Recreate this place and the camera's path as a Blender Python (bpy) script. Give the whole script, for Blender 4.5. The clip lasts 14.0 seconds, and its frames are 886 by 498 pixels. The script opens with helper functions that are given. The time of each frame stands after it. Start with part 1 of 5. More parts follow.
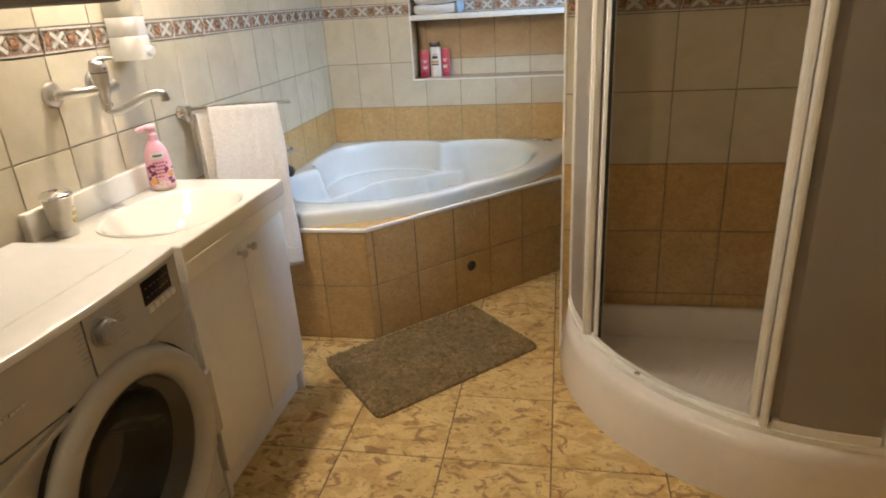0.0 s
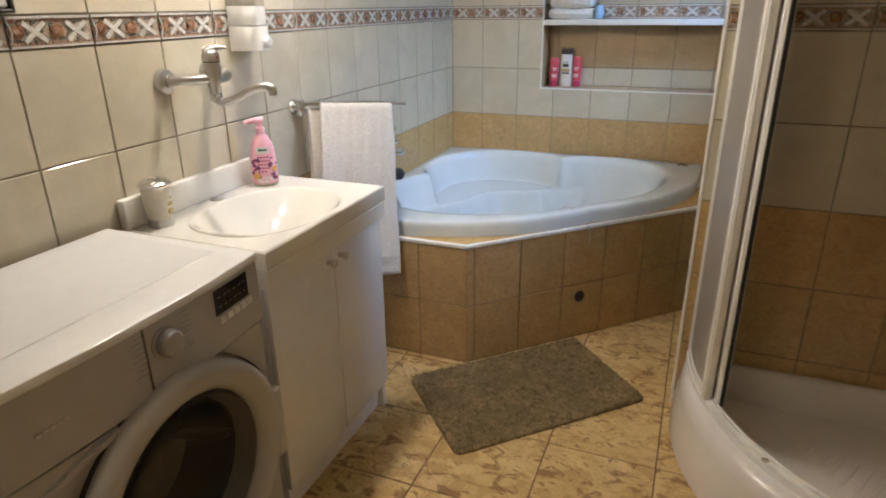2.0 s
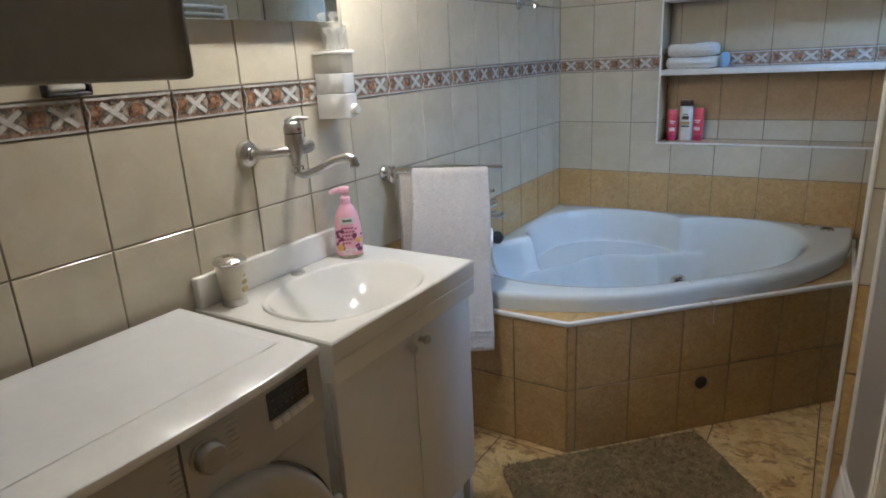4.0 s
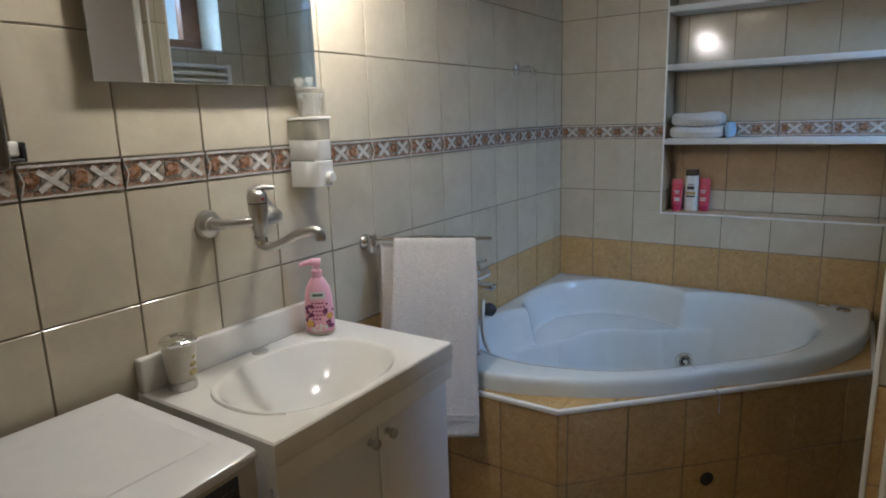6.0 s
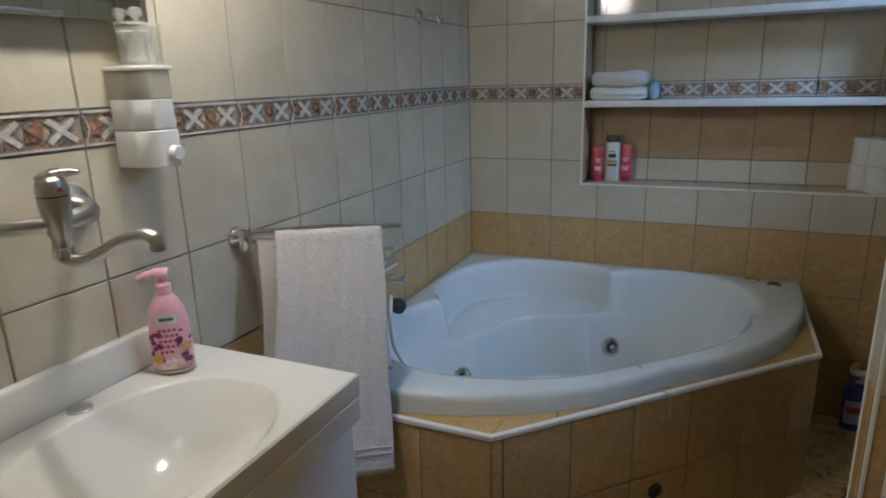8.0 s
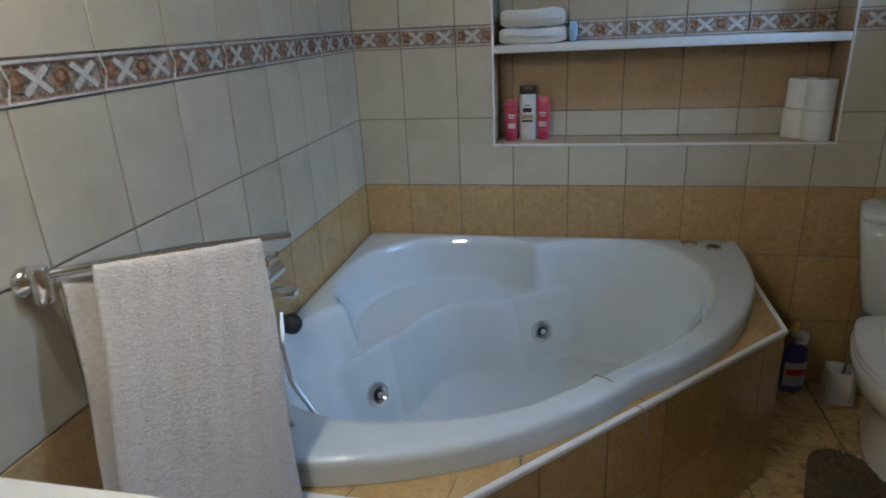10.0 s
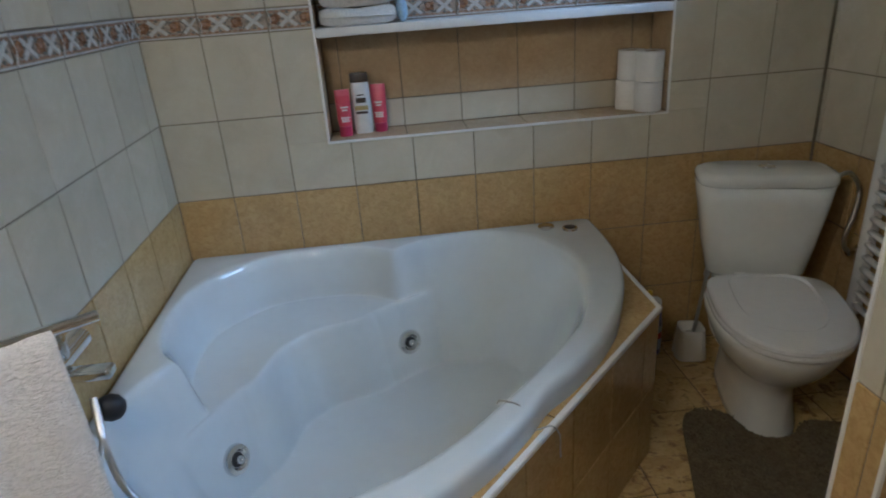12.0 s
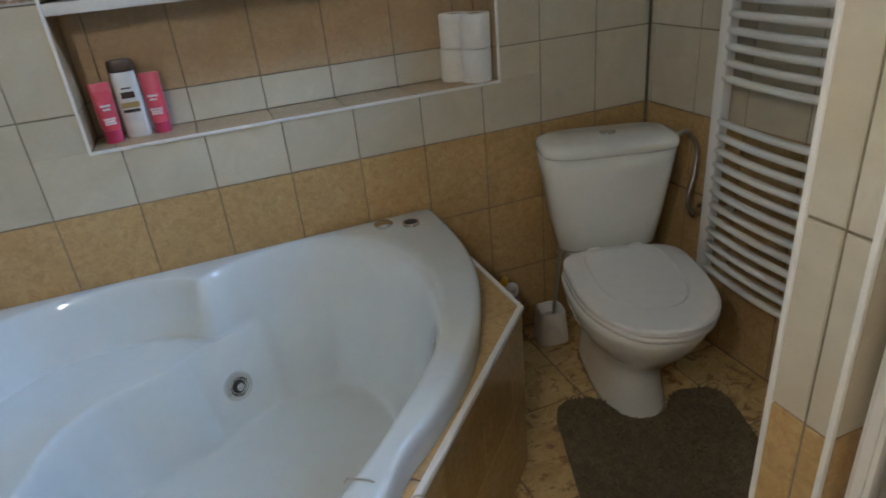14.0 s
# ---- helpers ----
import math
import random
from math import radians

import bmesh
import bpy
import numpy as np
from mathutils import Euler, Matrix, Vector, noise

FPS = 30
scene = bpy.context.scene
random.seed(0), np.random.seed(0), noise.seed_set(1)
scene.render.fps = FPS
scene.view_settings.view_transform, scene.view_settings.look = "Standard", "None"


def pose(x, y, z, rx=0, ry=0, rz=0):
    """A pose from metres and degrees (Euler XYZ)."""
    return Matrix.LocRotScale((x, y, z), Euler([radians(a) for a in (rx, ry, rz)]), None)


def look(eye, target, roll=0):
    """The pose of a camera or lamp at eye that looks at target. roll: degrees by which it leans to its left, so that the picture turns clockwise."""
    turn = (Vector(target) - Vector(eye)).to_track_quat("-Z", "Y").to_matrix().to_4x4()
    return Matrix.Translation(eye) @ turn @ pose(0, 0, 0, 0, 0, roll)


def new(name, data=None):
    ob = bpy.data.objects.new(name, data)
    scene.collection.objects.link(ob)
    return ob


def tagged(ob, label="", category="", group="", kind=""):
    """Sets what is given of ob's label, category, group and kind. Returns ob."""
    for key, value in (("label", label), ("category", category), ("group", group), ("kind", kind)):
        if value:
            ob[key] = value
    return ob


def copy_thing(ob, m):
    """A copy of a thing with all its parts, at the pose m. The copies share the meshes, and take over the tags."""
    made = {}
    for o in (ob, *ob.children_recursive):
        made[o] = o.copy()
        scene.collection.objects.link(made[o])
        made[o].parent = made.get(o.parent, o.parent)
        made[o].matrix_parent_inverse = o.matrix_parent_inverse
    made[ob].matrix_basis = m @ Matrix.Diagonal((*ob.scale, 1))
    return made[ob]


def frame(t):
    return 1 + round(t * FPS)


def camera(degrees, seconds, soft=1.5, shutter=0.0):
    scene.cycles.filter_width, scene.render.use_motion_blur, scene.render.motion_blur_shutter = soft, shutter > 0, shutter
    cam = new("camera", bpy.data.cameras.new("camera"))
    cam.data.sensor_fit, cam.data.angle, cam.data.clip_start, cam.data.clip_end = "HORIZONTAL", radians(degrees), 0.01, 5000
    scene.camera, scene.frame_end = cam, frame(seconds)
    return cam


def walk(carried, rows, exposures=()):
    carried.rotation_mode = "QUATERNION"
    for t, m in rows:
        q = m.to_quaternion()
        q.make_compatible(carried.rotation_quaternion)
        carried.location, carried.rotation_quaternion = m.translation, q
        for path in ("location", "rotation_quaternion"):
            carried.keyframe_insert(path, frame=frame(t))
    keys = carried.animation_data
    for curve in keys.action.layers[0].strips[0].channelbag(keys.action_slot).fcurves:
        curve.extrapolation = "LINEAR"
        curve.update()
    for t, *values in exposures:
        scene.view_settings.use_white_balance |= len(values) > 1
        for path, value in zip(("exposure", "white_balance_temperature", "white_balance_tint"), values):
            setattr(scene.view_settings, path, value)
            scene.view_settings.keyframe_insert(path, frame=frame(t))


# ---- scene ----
cam = camera(70.9, 14.0, 1.8, 0.4)
PATH = [
    (0, (1.347, 0.0, 1.332), (0.98, 1.818, 0.584), -3.4),
    (0.5, (1.343, 0.044, 1.328), (0.886, 1.845, 0.589), -2.8),
    (1, (1.345, 0.079, 1.328), (0.837, 1.871, 0.599), -1.2),
    (1.5, (1.336, 0.128, 1.328), (0.763, 1.906, 0.612), -1.2),
    (2, (1.314, 0.201, 1.327), (0.611, 1.925, 0.596), -0.7),
    (2.5, (1.308, 0.268, 1.332), (0.494, 1.948, 0.615), -0.8),
    (3, (1.299, 0.316, 1.336), (0.396, 1.965, 0.654), -2.0),
    (3.5, (1.288, 0.348, 1.346), (0.326, 1.985, 0.716), -2.5),
    (4, (1.278, 0.415, 1.357), (0.239, 2.02, 0.77), -3.0),
    (6.5, (1.284, 0.655, 1.379), (0.19, 2.28, 0.978), -1.7),
    (7, (1.207, 0.751, 1.372), (0.195, 2.42, 0.936), -1.2),
    (7.5, (1.124, 0.851, 1.363), (0.216, 2.565, 0.874), -1.4),
    (8, (1.046, 0.931, 1.352), (0.257, 2.692, 0.825), -1.6),
    (10.3, (0.802, 1.386, 1.341), (0.425, 3.231, 0.638), -3.5),
    (10.5, (0.812, 1.413, 1.342), (0.465, 3.257, 0.638), -4.0),
    (11, (0.765, 1.492, 1.357), (0.575, 3.347, 0.631), -4.5),
    (11.5, (0.716, 1.545, 1.344), (0.688, 3.403, 0.610), -4.5),
    (12, (0.684, 1.588, 1.342), (0.836, 3.416, 0.568), -4.2),
    (12.5, (0.67, 1.647, 1.321), (0.987, 3.447, 0.508), -3.8),
    (13, (0.708, 1.746, 1.302), (1.126, 3.507, 0.451), -5.1),
    (13.5, (0.749, 1.826, 1.295), (1.259, 3.552, 0.425), -6.1),
    (14, (0.795, 1.881, 1.294), (1.396, 3.572, 0.411), -5.7),
]
EXPOSURES = [(0.0, 1.3, 6400, 10), (1.5, 1.12, 6000, 10), (3.0, 0.80, 5350, 9), (4.0, 0.50, 5250, 8), (6.5, 0.0, 5350, 8), (8.0, -0.02, 5350, 7), (11.0, 0.10, 5400, 7), (12.5, 0.25, 5450, 6), (14.0, 0.45, 5500, 6)]
walk(cam, [(t, look(eye, target, roll)) for t, eye, target, roll in PATH], EXPOSURES)

# ---- world, sun, large lights ----
world = bpy.data.worlds.new("sky")
scene.world = world
world.use_nodes = True
wn = world.node_tree
sky = wn.nodes.new("ShaderNodeTexSky")
sky.sky_type = "NISHITA"
sky.sun_disc = False
sky.sun_elevation, sky.sun_rotation = radians(50), radians(100)
wn.links.new(sky.outputs[0], wn.nodes["Background"].inputs[0])
wn.nodes["Background"].inputs[1].default_value = 0.12


def lamp(name, kind, m, power, color, size=0.1, size_y=None):
    data = bpy.data.lights.new(name, kind)
    data.energy, data.color = power, color
    if kind == "AREA":
        data.shape, data.size = "RECTANGLE", size
        data.size_y = size_y or size
    elif kind == "SUN":
        data.angle = size
    else:
        data.shadow_soft_size = size
    ob = new(name, data)
    ob.matrix_world = m
    return ob


WARM, COOL = (1.0, 0.79, 0.53), (0.30, 0.55, 1.0)
lamp("sun", "SUN", look((-5, 1, 8), (2.4, 2.9, 2.0)), 2.0, (1.0, 0.95, 0.86), radians(0.5))
lamp("window_light", "AREA", look((2.90, 2.92, 2.50), (0.6, 2.85, 0.55)), 92.0, (0.47, 0.67, 1.0), 1.30, 0.32)
# added fill from an unseen lamp: lifts the tub apron and back wall
lamp("added_fill_light", "POINT", pose(0.28, -0.5, 2.34), 4.8, WARM, 0.1)
for lamp_y, power in ((1.47, 6.5), (1.82, 15.5)):
    lamp("mirror_lamp_light", "POINT", pose(0.24, lamp_y, 1.885), power, (1.0, 0.84, 0.66), 0.04)

# ---- materials ----


def nodes_of(name):
    m = bpy.data.materials.new(name)
    m.use_nodes = True
    return m, m.node_tree.nodes, m.node_tree.links, m.node_tree.nodes["Principled BSDF"]


def coords(n, l, scale=1.0, space="Object"):
    tc = n.new("ShaderNodeTexCoord")
    info = n.new("ShaderNodeObjectInfo")
    add = n.new("ShaderNodeVectorMath")
    add.operation = "MULTIPLY_ADD"
    l.new(info.outputs["Random"], add.inputs[0])
    add.inputs[1].default_value = (37.0, 19.0, 53.0)
    l.new(tc.outputs[space], add.inputs[2])
    return add.outputs[0]


def noise_node(n, l, vec, scale, detail=4.0, rough=0.55, distort=0.0):
    t = n.new("ShaderNodeTexNoise")
    t.inputs["Scale"].default_value = scale
    t.inputs["Detail"].default_value = detail
    t.inputs["Roughness"].default_value = rough
    t.inputs["Distortion"].default_value = distort
    l.new(vec, t.inputs["Vector"])
    return t.outputs["Fac"]


def ramp(n, l, fac, stops):
    r = n.new("ShaderNodeValToRGB")
    while len(r.color_ramp.elements) < len(stops):
        r.color_ramp.elements.new(0.5)
    for e, (p, c) in zip(r.color_ramp.elements, stops):
        e.position = p
        e.color = (*c, 1) if len(c) == 3 else c
    l.new(fac, r.inputs[0])
    return r.outputs[0]


def mix(n, l, fac, a, b, mode="MIX"):
    m = n.new("ShaderNodeMix")
    m.data_type, m.blend_type = "RGBA", mode
    for sock, v in ((m.inputs[0], fac), (m.inputs[6], a), (m.inputs[7], b)):
        if isinstance(v, (int, float)):
            sock.default_value = v
        elif isinstance(v, tuple):
            sock.default_value = (*v, 1)
        else:
            l.new(v, sock)
    return m.outputs[2]


def bump(n, l, b, fac, strength, dist=0.002):
    bm_ = n.new("ShaderNodeBump")
    bm_.inputs["Strength"].default_value = strength
    bm_.inputs["Distance"].default_value = dist
    l.new(fac, bm_.inputs["Height"])
    l.new(bm_.outputs[0], b.inputs["Normal"])


def simple(name, color, rough=0.4, metal=0.0, vary=0.08, scale=30.0, bumps=0.0, spec=0.5, alpha=None, transmission=0.0, coat=0.0):
    m, n, l, b = nodes_of(name)
    v = coords(n, l)
    f = noise_node(n, l, v, scale)
    f2 = noise_node(n, l, v, scale * 0.13, 3)
    dark = tuple(c * (1 - vary) for c in color)
    lite = tuple(min(1, c * (1 + vary)) for c in color)
    c1 = ramp(n, l, f, [(0.3, dark), (0.7, lite)])
    c2 = ramp(n, l, f2, [(0.3, tuple([1 - vary] * 3)), (0.7, (1, 1, 1))])
    l.new(mix(n, l, 1.0, c1, c2, "MULTIPLY"), b.inputs["Base Color"])
    rr = n.new("ShaderNodeMapRange")
    rr.inputs["To Min"].default_value, rr.inputs["To Max"].default_value = max(0.02, rough * 0.8), min(1, rough * 1.2)
    l.new(f2, rr.inputs[0])
    l.new(rr.outputs[0], b.inputs["Roughness"])
    b.inputs["Metallic"].default_value = metal
    b.inputs["Specular IOR Level"].default_value = spec
    b.inputs["Transmission Weight"].default_value = transmission
    b.inputs["Coat Weight"].default_value = coat
    if bumps:
        bump(n, l, b, f, bumps)
    return m


def tile_mat(name, base, mottle, vein, rough=0.22, wave=0.15):
    m, n, l, b = nodes_of(name)
    v = coords(n, l)
    f = noise_node(n, l, v, 9.0, 5, 0.6, 0.6)
    g = noise_node(n, l, v, 60.0, 5, 0.65, 1.0)
    c1 = ramp(n, l, f, [(0.3, mottle), (0.72, base)])
    c2 = mix(n, l, ramp(n, l, g, [(0.42, (0, 0, 0)), (0.75, (1, 1, 1))]), c1, vein)
    info = n.new("ShaderNodeObjectInfo")
    tone = ramp(n, l, info.outputs["Random"], [(0.0, (0.92, 0.92, 0.92)), (1.0, (1.0, 1.0, 1.0))])
    l.new(mix(n, l, 1.0, c2, tone, "MULTIPLY"), b.inputs["Base Color"])
    l.new(ramp(n, l, g, [(0.3, (rough * 0.8,) * 3), (0.8, (rough * 1.3,) * 3)]), b.inputs["Roughness"])
    bump(n, l, b, f, wave, 0.004)
    return m


CREAM = tile_mat("cream_tile", (0.64, 0.585, 0.46), (0.53, 0.475, 0.355), (0.58, 0.515, 0.39), 0.11)
CARAMEL = tile_mat("caramel_tile", (0.60, 0.42, 0.195), (0.50, 0.335, 0.14), (0.40, 0.25, 0.10), 0.15)
LEDGE = tile_mat("ledge_tile", (0.62, 0.43, 0.19), (0.52, 0.34, 0.13), (0.42, 0.26, 0.09), 0.18)
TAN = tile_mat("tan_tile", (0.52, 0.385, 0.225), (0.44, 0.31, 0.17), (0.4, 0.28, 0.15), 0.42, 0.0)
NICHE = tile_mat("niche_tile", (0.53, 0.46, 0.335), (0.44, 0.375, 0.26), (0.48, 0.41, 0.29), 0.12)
GROUT = simple("grout", (0.25, 0.205, 0.145), 0.9, vary=0.25, scale=60)
FLOOR_GROUT = simple("floor_grout", (0.22, 0.15, 0.085), 0.9, vary=0.25, scale=60)


def floor_mat():
    m, n, l, b = nodes_of("floor_tile")
    v = coords(n, l)
    st = n.new("ShaderNodeVectorMath")
    st.operation = "MULTIPLY"
    l.new(v, st.inputs[0])
    st.inputs[1].default_value = (0.82, 1.15, 1.0)
    f = noise_node(n, l, st.outputs[0], 13.0, 3, 0.55, 1.0)
    f3 = noise_node(n, l, st.outputs[0], 16.0, 4, 0.6, 1.6)
    g = noise_node(n, l, v, 7.0, 3, 0.5, 0.4)
    h = noise_node(n, l, v, 90.0, 3, 0.6)
    base = ramp(n, l, g, [(0.3, (0.56, 0.38, 0.14)), (0.7, (0.70, 0.52, 0.24))])
    marks = ramp(n, l, f3, [(0.555, (0, 0, 0)), (0.60, (0.8, 0.8, 0.8)), (0.75, (1, 1, 1))])
    blot = ramp(n, l, f, [(0.46, (0, 0, 0)), (0.58, (0.75, 0.75, 0.75))])
    c = mix(n, l, blot, base, (0.44, 0.265, 0.085))
    c = mix(n, l, marks, c, (0.22, 0.105, 0.03))
    soft = ramp(n, l, f, [(0.2, (0.2, 0.2, 0.2)), (0.36, (0, 0, 0))])
    c = mix(n, l, soft, c, (0.40, 0.235, 0.07))
    c = mix(n, l, 0.12, c, ramp(n, l, h, [(0.3, (0.3, 0.2, 0.08)), (0.7, (0.9, 0.75, 0.45))]))
    l.new(c, b.inputs["Base Color"])
    l.new(ramp(n, l, h, [(0.3, (0.25,) * 3), (0.8, (0.42,) * 3)]), b.inputs["Roughness"])
    bump(n, l, b, f, 0.15, 0.002)
    return m


FLOOR_TILE = floor_mat()
PLASTER = simple("plaster", (0.78, 0.75, 0.68), 0.9, vary=0.03, bumps=0.1)
TRIM = simple("white_trim", (0.80, 0.78, 0.74), 0.35, vary=0.04)
SHELF = simple("white_shelf", (0.76, 0.76, 0.74), 0.4, vary=0.04)
ENAMEL = simple("white_enamel", (0.80, 0.79, 0.76), 0.25, vary=0.02)
LACQUER = simple("white_lacquer", (0.78, 0.77, 0.76), 0.16, vary=0.02)
ACRYLIC = simple("white_acrylic", (0.70, 0.745, 0.76), 0.06, vary=0.015, coat=1.0)
CERAMIC = simple("white_ceramic", (0.80, 0.80, 0.76), 0.1, vary=0.02, coat=0.5)
BASIN = simple("cast_marble", (0.86, 0.84, 0.78), 0.14, vary=0.03, scale=9, coat=0.4)
# machine front: white darkened in the colour to stand for shade, unlike its top
MACHINE_SHADED = simple("machine_white_shaded", (0.45, 0.435, 0.415), 0.25, vary=0.02)
MACHINE2_SHADED = simple("machine_plastic_shaded", (0.47, 0.455, 0.43), 0.22, vary=0.02)
PLASTIC = simple("white_plastic", (0.80, 0.79, 0.75), 0.3, vary=0.02)
DARKGAP = simple("dark_gap", (0.03, 0.028, 0.025), 0.6)
CHROME = simple("chrome", (0.80, 0.80, 0.80), 0.12, 1.0, vary=0.03)
SATIN = simple("satin_chrome", (0.55, 0.54, 0.52), 0.3, 1.0, vary=0.04)
BLACKGLASS = simple("black_glass", (0.012, 0.012, 0.014), 0.08)
BLACK = simple("black_rubber", (0.02, 0.02, 0.022), 0.5)
WOODFRAME = simple("brown_wood", (0.16, 0.07, 0.03), 0.4, vary=0.2, scale=20)
SILVER = simple("silver_knob", (0.40, 0.39, 0.375), 0.38, 0.85)


def glass_mat(name, color, rough, alpha=None):
    m, n, l, b = nodes_of(name)
    b.inputs["Base Color"].default_value = (*color, 1)
    b.inputs["Roughness"].default_value = rough
    b.inputs["Transmission Weight"].default_value = 1.0
    b.inputs["IOR"].default_value = 1.45
    return m


def frosted_mat():
    m, n, l, b = nodes_of("frosted_panel")
    v = coords(n, l)
    f = noise_node(n, l, v, 140.0, 3)
    b.inputs["Base Color"].default_value = (0.52, 0.47, 0.41, 1)
    b.inputs["Roughness"].default_value = 0.32
    tr = n.new("ShaderNodeBsdfTranslucent")
    tr.inputs[0].default_value = (0.55, 0.51, 0.46, 1)
    ms = n.new("ShaderNodeMixShader")
    ms.inputs[0].default_value = 0.5
    l.new(b.outputs[0], ms.inputs[1])
    l.new(tr.outputs[0], ms.inputs[2])
    l.new(ms.outputs[0], n["Material Output"].inputs[0])
    bump(n, l, b, f, 0.2, 0.001)
    return m


FROSTED = frosted_mat()
TRAY = simple("tray_acrylic", (0.76, 0.715, 0.675), 0.12, vary=0.02, coat=0.5)


def thin_clear(name, tint, keep):
    """Thin clear plastic: mostly see-through, with a glossy skin."""
    m, n, l, b = nodes_of(name)
    b.inputs["Base Color"].default_value = (*tint, 1)
    b.inputs["Roughness"].default_value = 0.05
    tr = n.new("ShaderNodeBsdfTransparent")
    tr.inputs[0].default_value = (0.97, 0.96, 0.93, 1)
    ms = n.new("ShaderNodeMixShader")
    ms.inputs[0].default_value = 1 - keep
    l.new(tr.outputs[0], ms.inputs[1])
    l.new(b.outputs[0], ms.inputs[2])
    l.new(ms.outputs[0], n["Material Output"].inputs[0])
    return m


CLEAR = thin_clear("clear_acrylic", (0.85, 0.86, 0.84), 0.82)
GLASS = glass_mat("clear_glass", (0.95, 0.97, 0.96), 0.02)
SMOKED = glass_mat("door_glass", (0.42, 0.40, 0.38), 0.03)
MIRROR = simple("mirror_silver", (0.86, 0.88, 0.86), 0.01, 1.0, vary=0.0)


def terry(name, color, scale=170.0, strength=0.9, dist=0.006, stretch=(1, 1, 1), patch=None, low=0.7):
    m, n, l, b = nodes_of(name)
    v = coords(n, l)
    st = n.new("ShaderNodeVectorMath")
    st.operation = "MULTIPLY"
    l.new(v, st.inputs[0])
    st.inputs[1].default_value = stretch
    f = noise_node(n, l, st.outputs[0], scale, 3, 0.6, 0.8)
    g = noise_node(n, l, v, 7.0, 4, 0.6)
    c = ramp(n, l, f, [(0.32, tuple(x * low for x in color)), (0.62, color)])
    c = mix(n, l, ramp(n, l, g, [(0.42, (0, 0, 0)), (0.6, (0.6, 0.6, 0.6))]), c, patch or tuple(x * 0.85 for x in color))
    l.new(c, b.inputs["Base Color"])
    b.inputs["Roughness"].default_value = 0.95
    b.inputs["Specular IOR Level"].default_value = 0.15
    bump(n, l, b, f, strength, dist)
    return m


TOWEL = terry("towel_terry", (0.76, 0.70, 0.64), 95.0, 0.85, 0.005, (1, 1, 2.6), low=0.78)
TOWEL_WHITE = terry("white_terry", (0.80, 0.79, 0.76), 190.0, 0.6, 0.003)
TOWEL_BLUE = terry("blue_edge_terry", (0.42, 0.60, 0.78), 190.0, 0.6, 0.003)
RUG = terry("rug_pile", (0.36, 0.26, 0.135), 48.0, 1.0, 0.010, (1, 1, 1), (0.17, 0.135, 0.07), 0.3)
RUG_DARK = terry("rug_pile_dark", (0.22, 0.17, 0.10), 55.0, 1.0, 0.007, (1, 1, 1), (0.15, 0.12, 0.08), 0.5)

# ---- builders ----


def finish(name, bm, material, parent=None, label="", smooth=False, kind=""):
    me = bpy.data.meshes.new(name)
    bmesh.ops.recalc_face_normals(bm, faces=bm.faces[:])
    bm.to_mesh(me)
    bm.free()
    for mt in material if isinstance(material, (list, tuple)) else [material]:
        me.materials.append(mt)
    if smooth:
        me.shade_smooth()
        if smooth != "all":
            me.set_sharp_from_angle(angle=radians(38))
    ob = new(name, me)
    if parent is not None:
        ob.parent = parent
    tagged(ob, label=label, kind=kind)
    return ob


def part(name, bm, material, parent, label="", smooth=True):
    return finish(name, bm, material, parent, label, smooth)


def thing(name, m, label, category, group=""):
    ob = new(name)
    ob.empty_display_size = 0.05
    ob.matrix_world = m
    return tagged(ob, label, category, group)


def box(x0, y0, z0, x1, y1, z1, bevel=0.0, segments=2, bm=None):
    own = bmesh.new()
    vs = [own.verts.new((x, y, z)) for z in (z0, z1) for x, y in ((x0, y0), (x1, y0), (x1, y1), (x0, y1))]
    for q in ((0, 1, 2, 3), (4, 5, 6, 7), (0, 1, 5, 4), (1, 2, 6, 5), (2, 3, 7, 6), (3, 0, 4, 7)):
        own.faces.new([vs[i] for i in q])
    bmesh.ops.recalc_face_normals(own, faces=own.faces[:])
    if bevel:
        bmesh.ops.bevel(own, geom=own.edges[:], offset=bevel, segments=segments, profile=0.5, affect="EDGES")
    return merge(bm, own)


def merge(bm, own, m=None):
    if m is not None:
        bmesh.ops.transform(own, matrix=m, verts=own.verts[:])
    if bm is None:
        return own
    me = bpy.data.meshes.new("tmp")
    own.to_mesh(me)
    own.free()
    bm.from_mesh(me)
    bpy.data.meshes.remove(me)
    return bm


def lathe(profile, n=32, bm=None, m=None, sx=1.0, sy=1.0, cap=True):
    """Turned shape from (radius, height) pairs."""
    own = bmesh.new()
    rings = []
    for r, z in profile:
        rings.append([own.verts.new((r * sx * math.cos(2 * math.pi * k / n), r * sy * math.sin(2 * math.pi * k / n), z)) for k in range(n)])
    for a, b in zip(rings, rings[1:]):
        for k in range(n):
            own.faces.new((a[k], a[(k + 1) % n], b[(k + 1) % n], b[k]))
    if cap:
        own.faces.new(rings[0][::-1])
        own.faces.new(rings[-1])
    return merge(bm, own, m)


def catmull(pts, per=8, closed=False):
    pts = [Vector(p) for p in pts]
    n = len(pts)
    out = []
    for i in range(n if closed else n - 1):
        p = [pts[(i + k) % n] if closed else pts[min(max(i + k, 0), n - 1)] for k in (-1, 0, 1, 2)]
        for s in range(per):
            t = s / per
            out.append(0.5 * ((2 * p[1]) + (p[2] - p[0]) * t + (2 * p[0] - 5 * p[1] + 4 * p[2] - p[3]) * t * t + (3 * p[1] - p[0] - 3 * p[2] + p[3]) * t ** 3))
    if not closed:
        out.append(pts[-1])
    return out


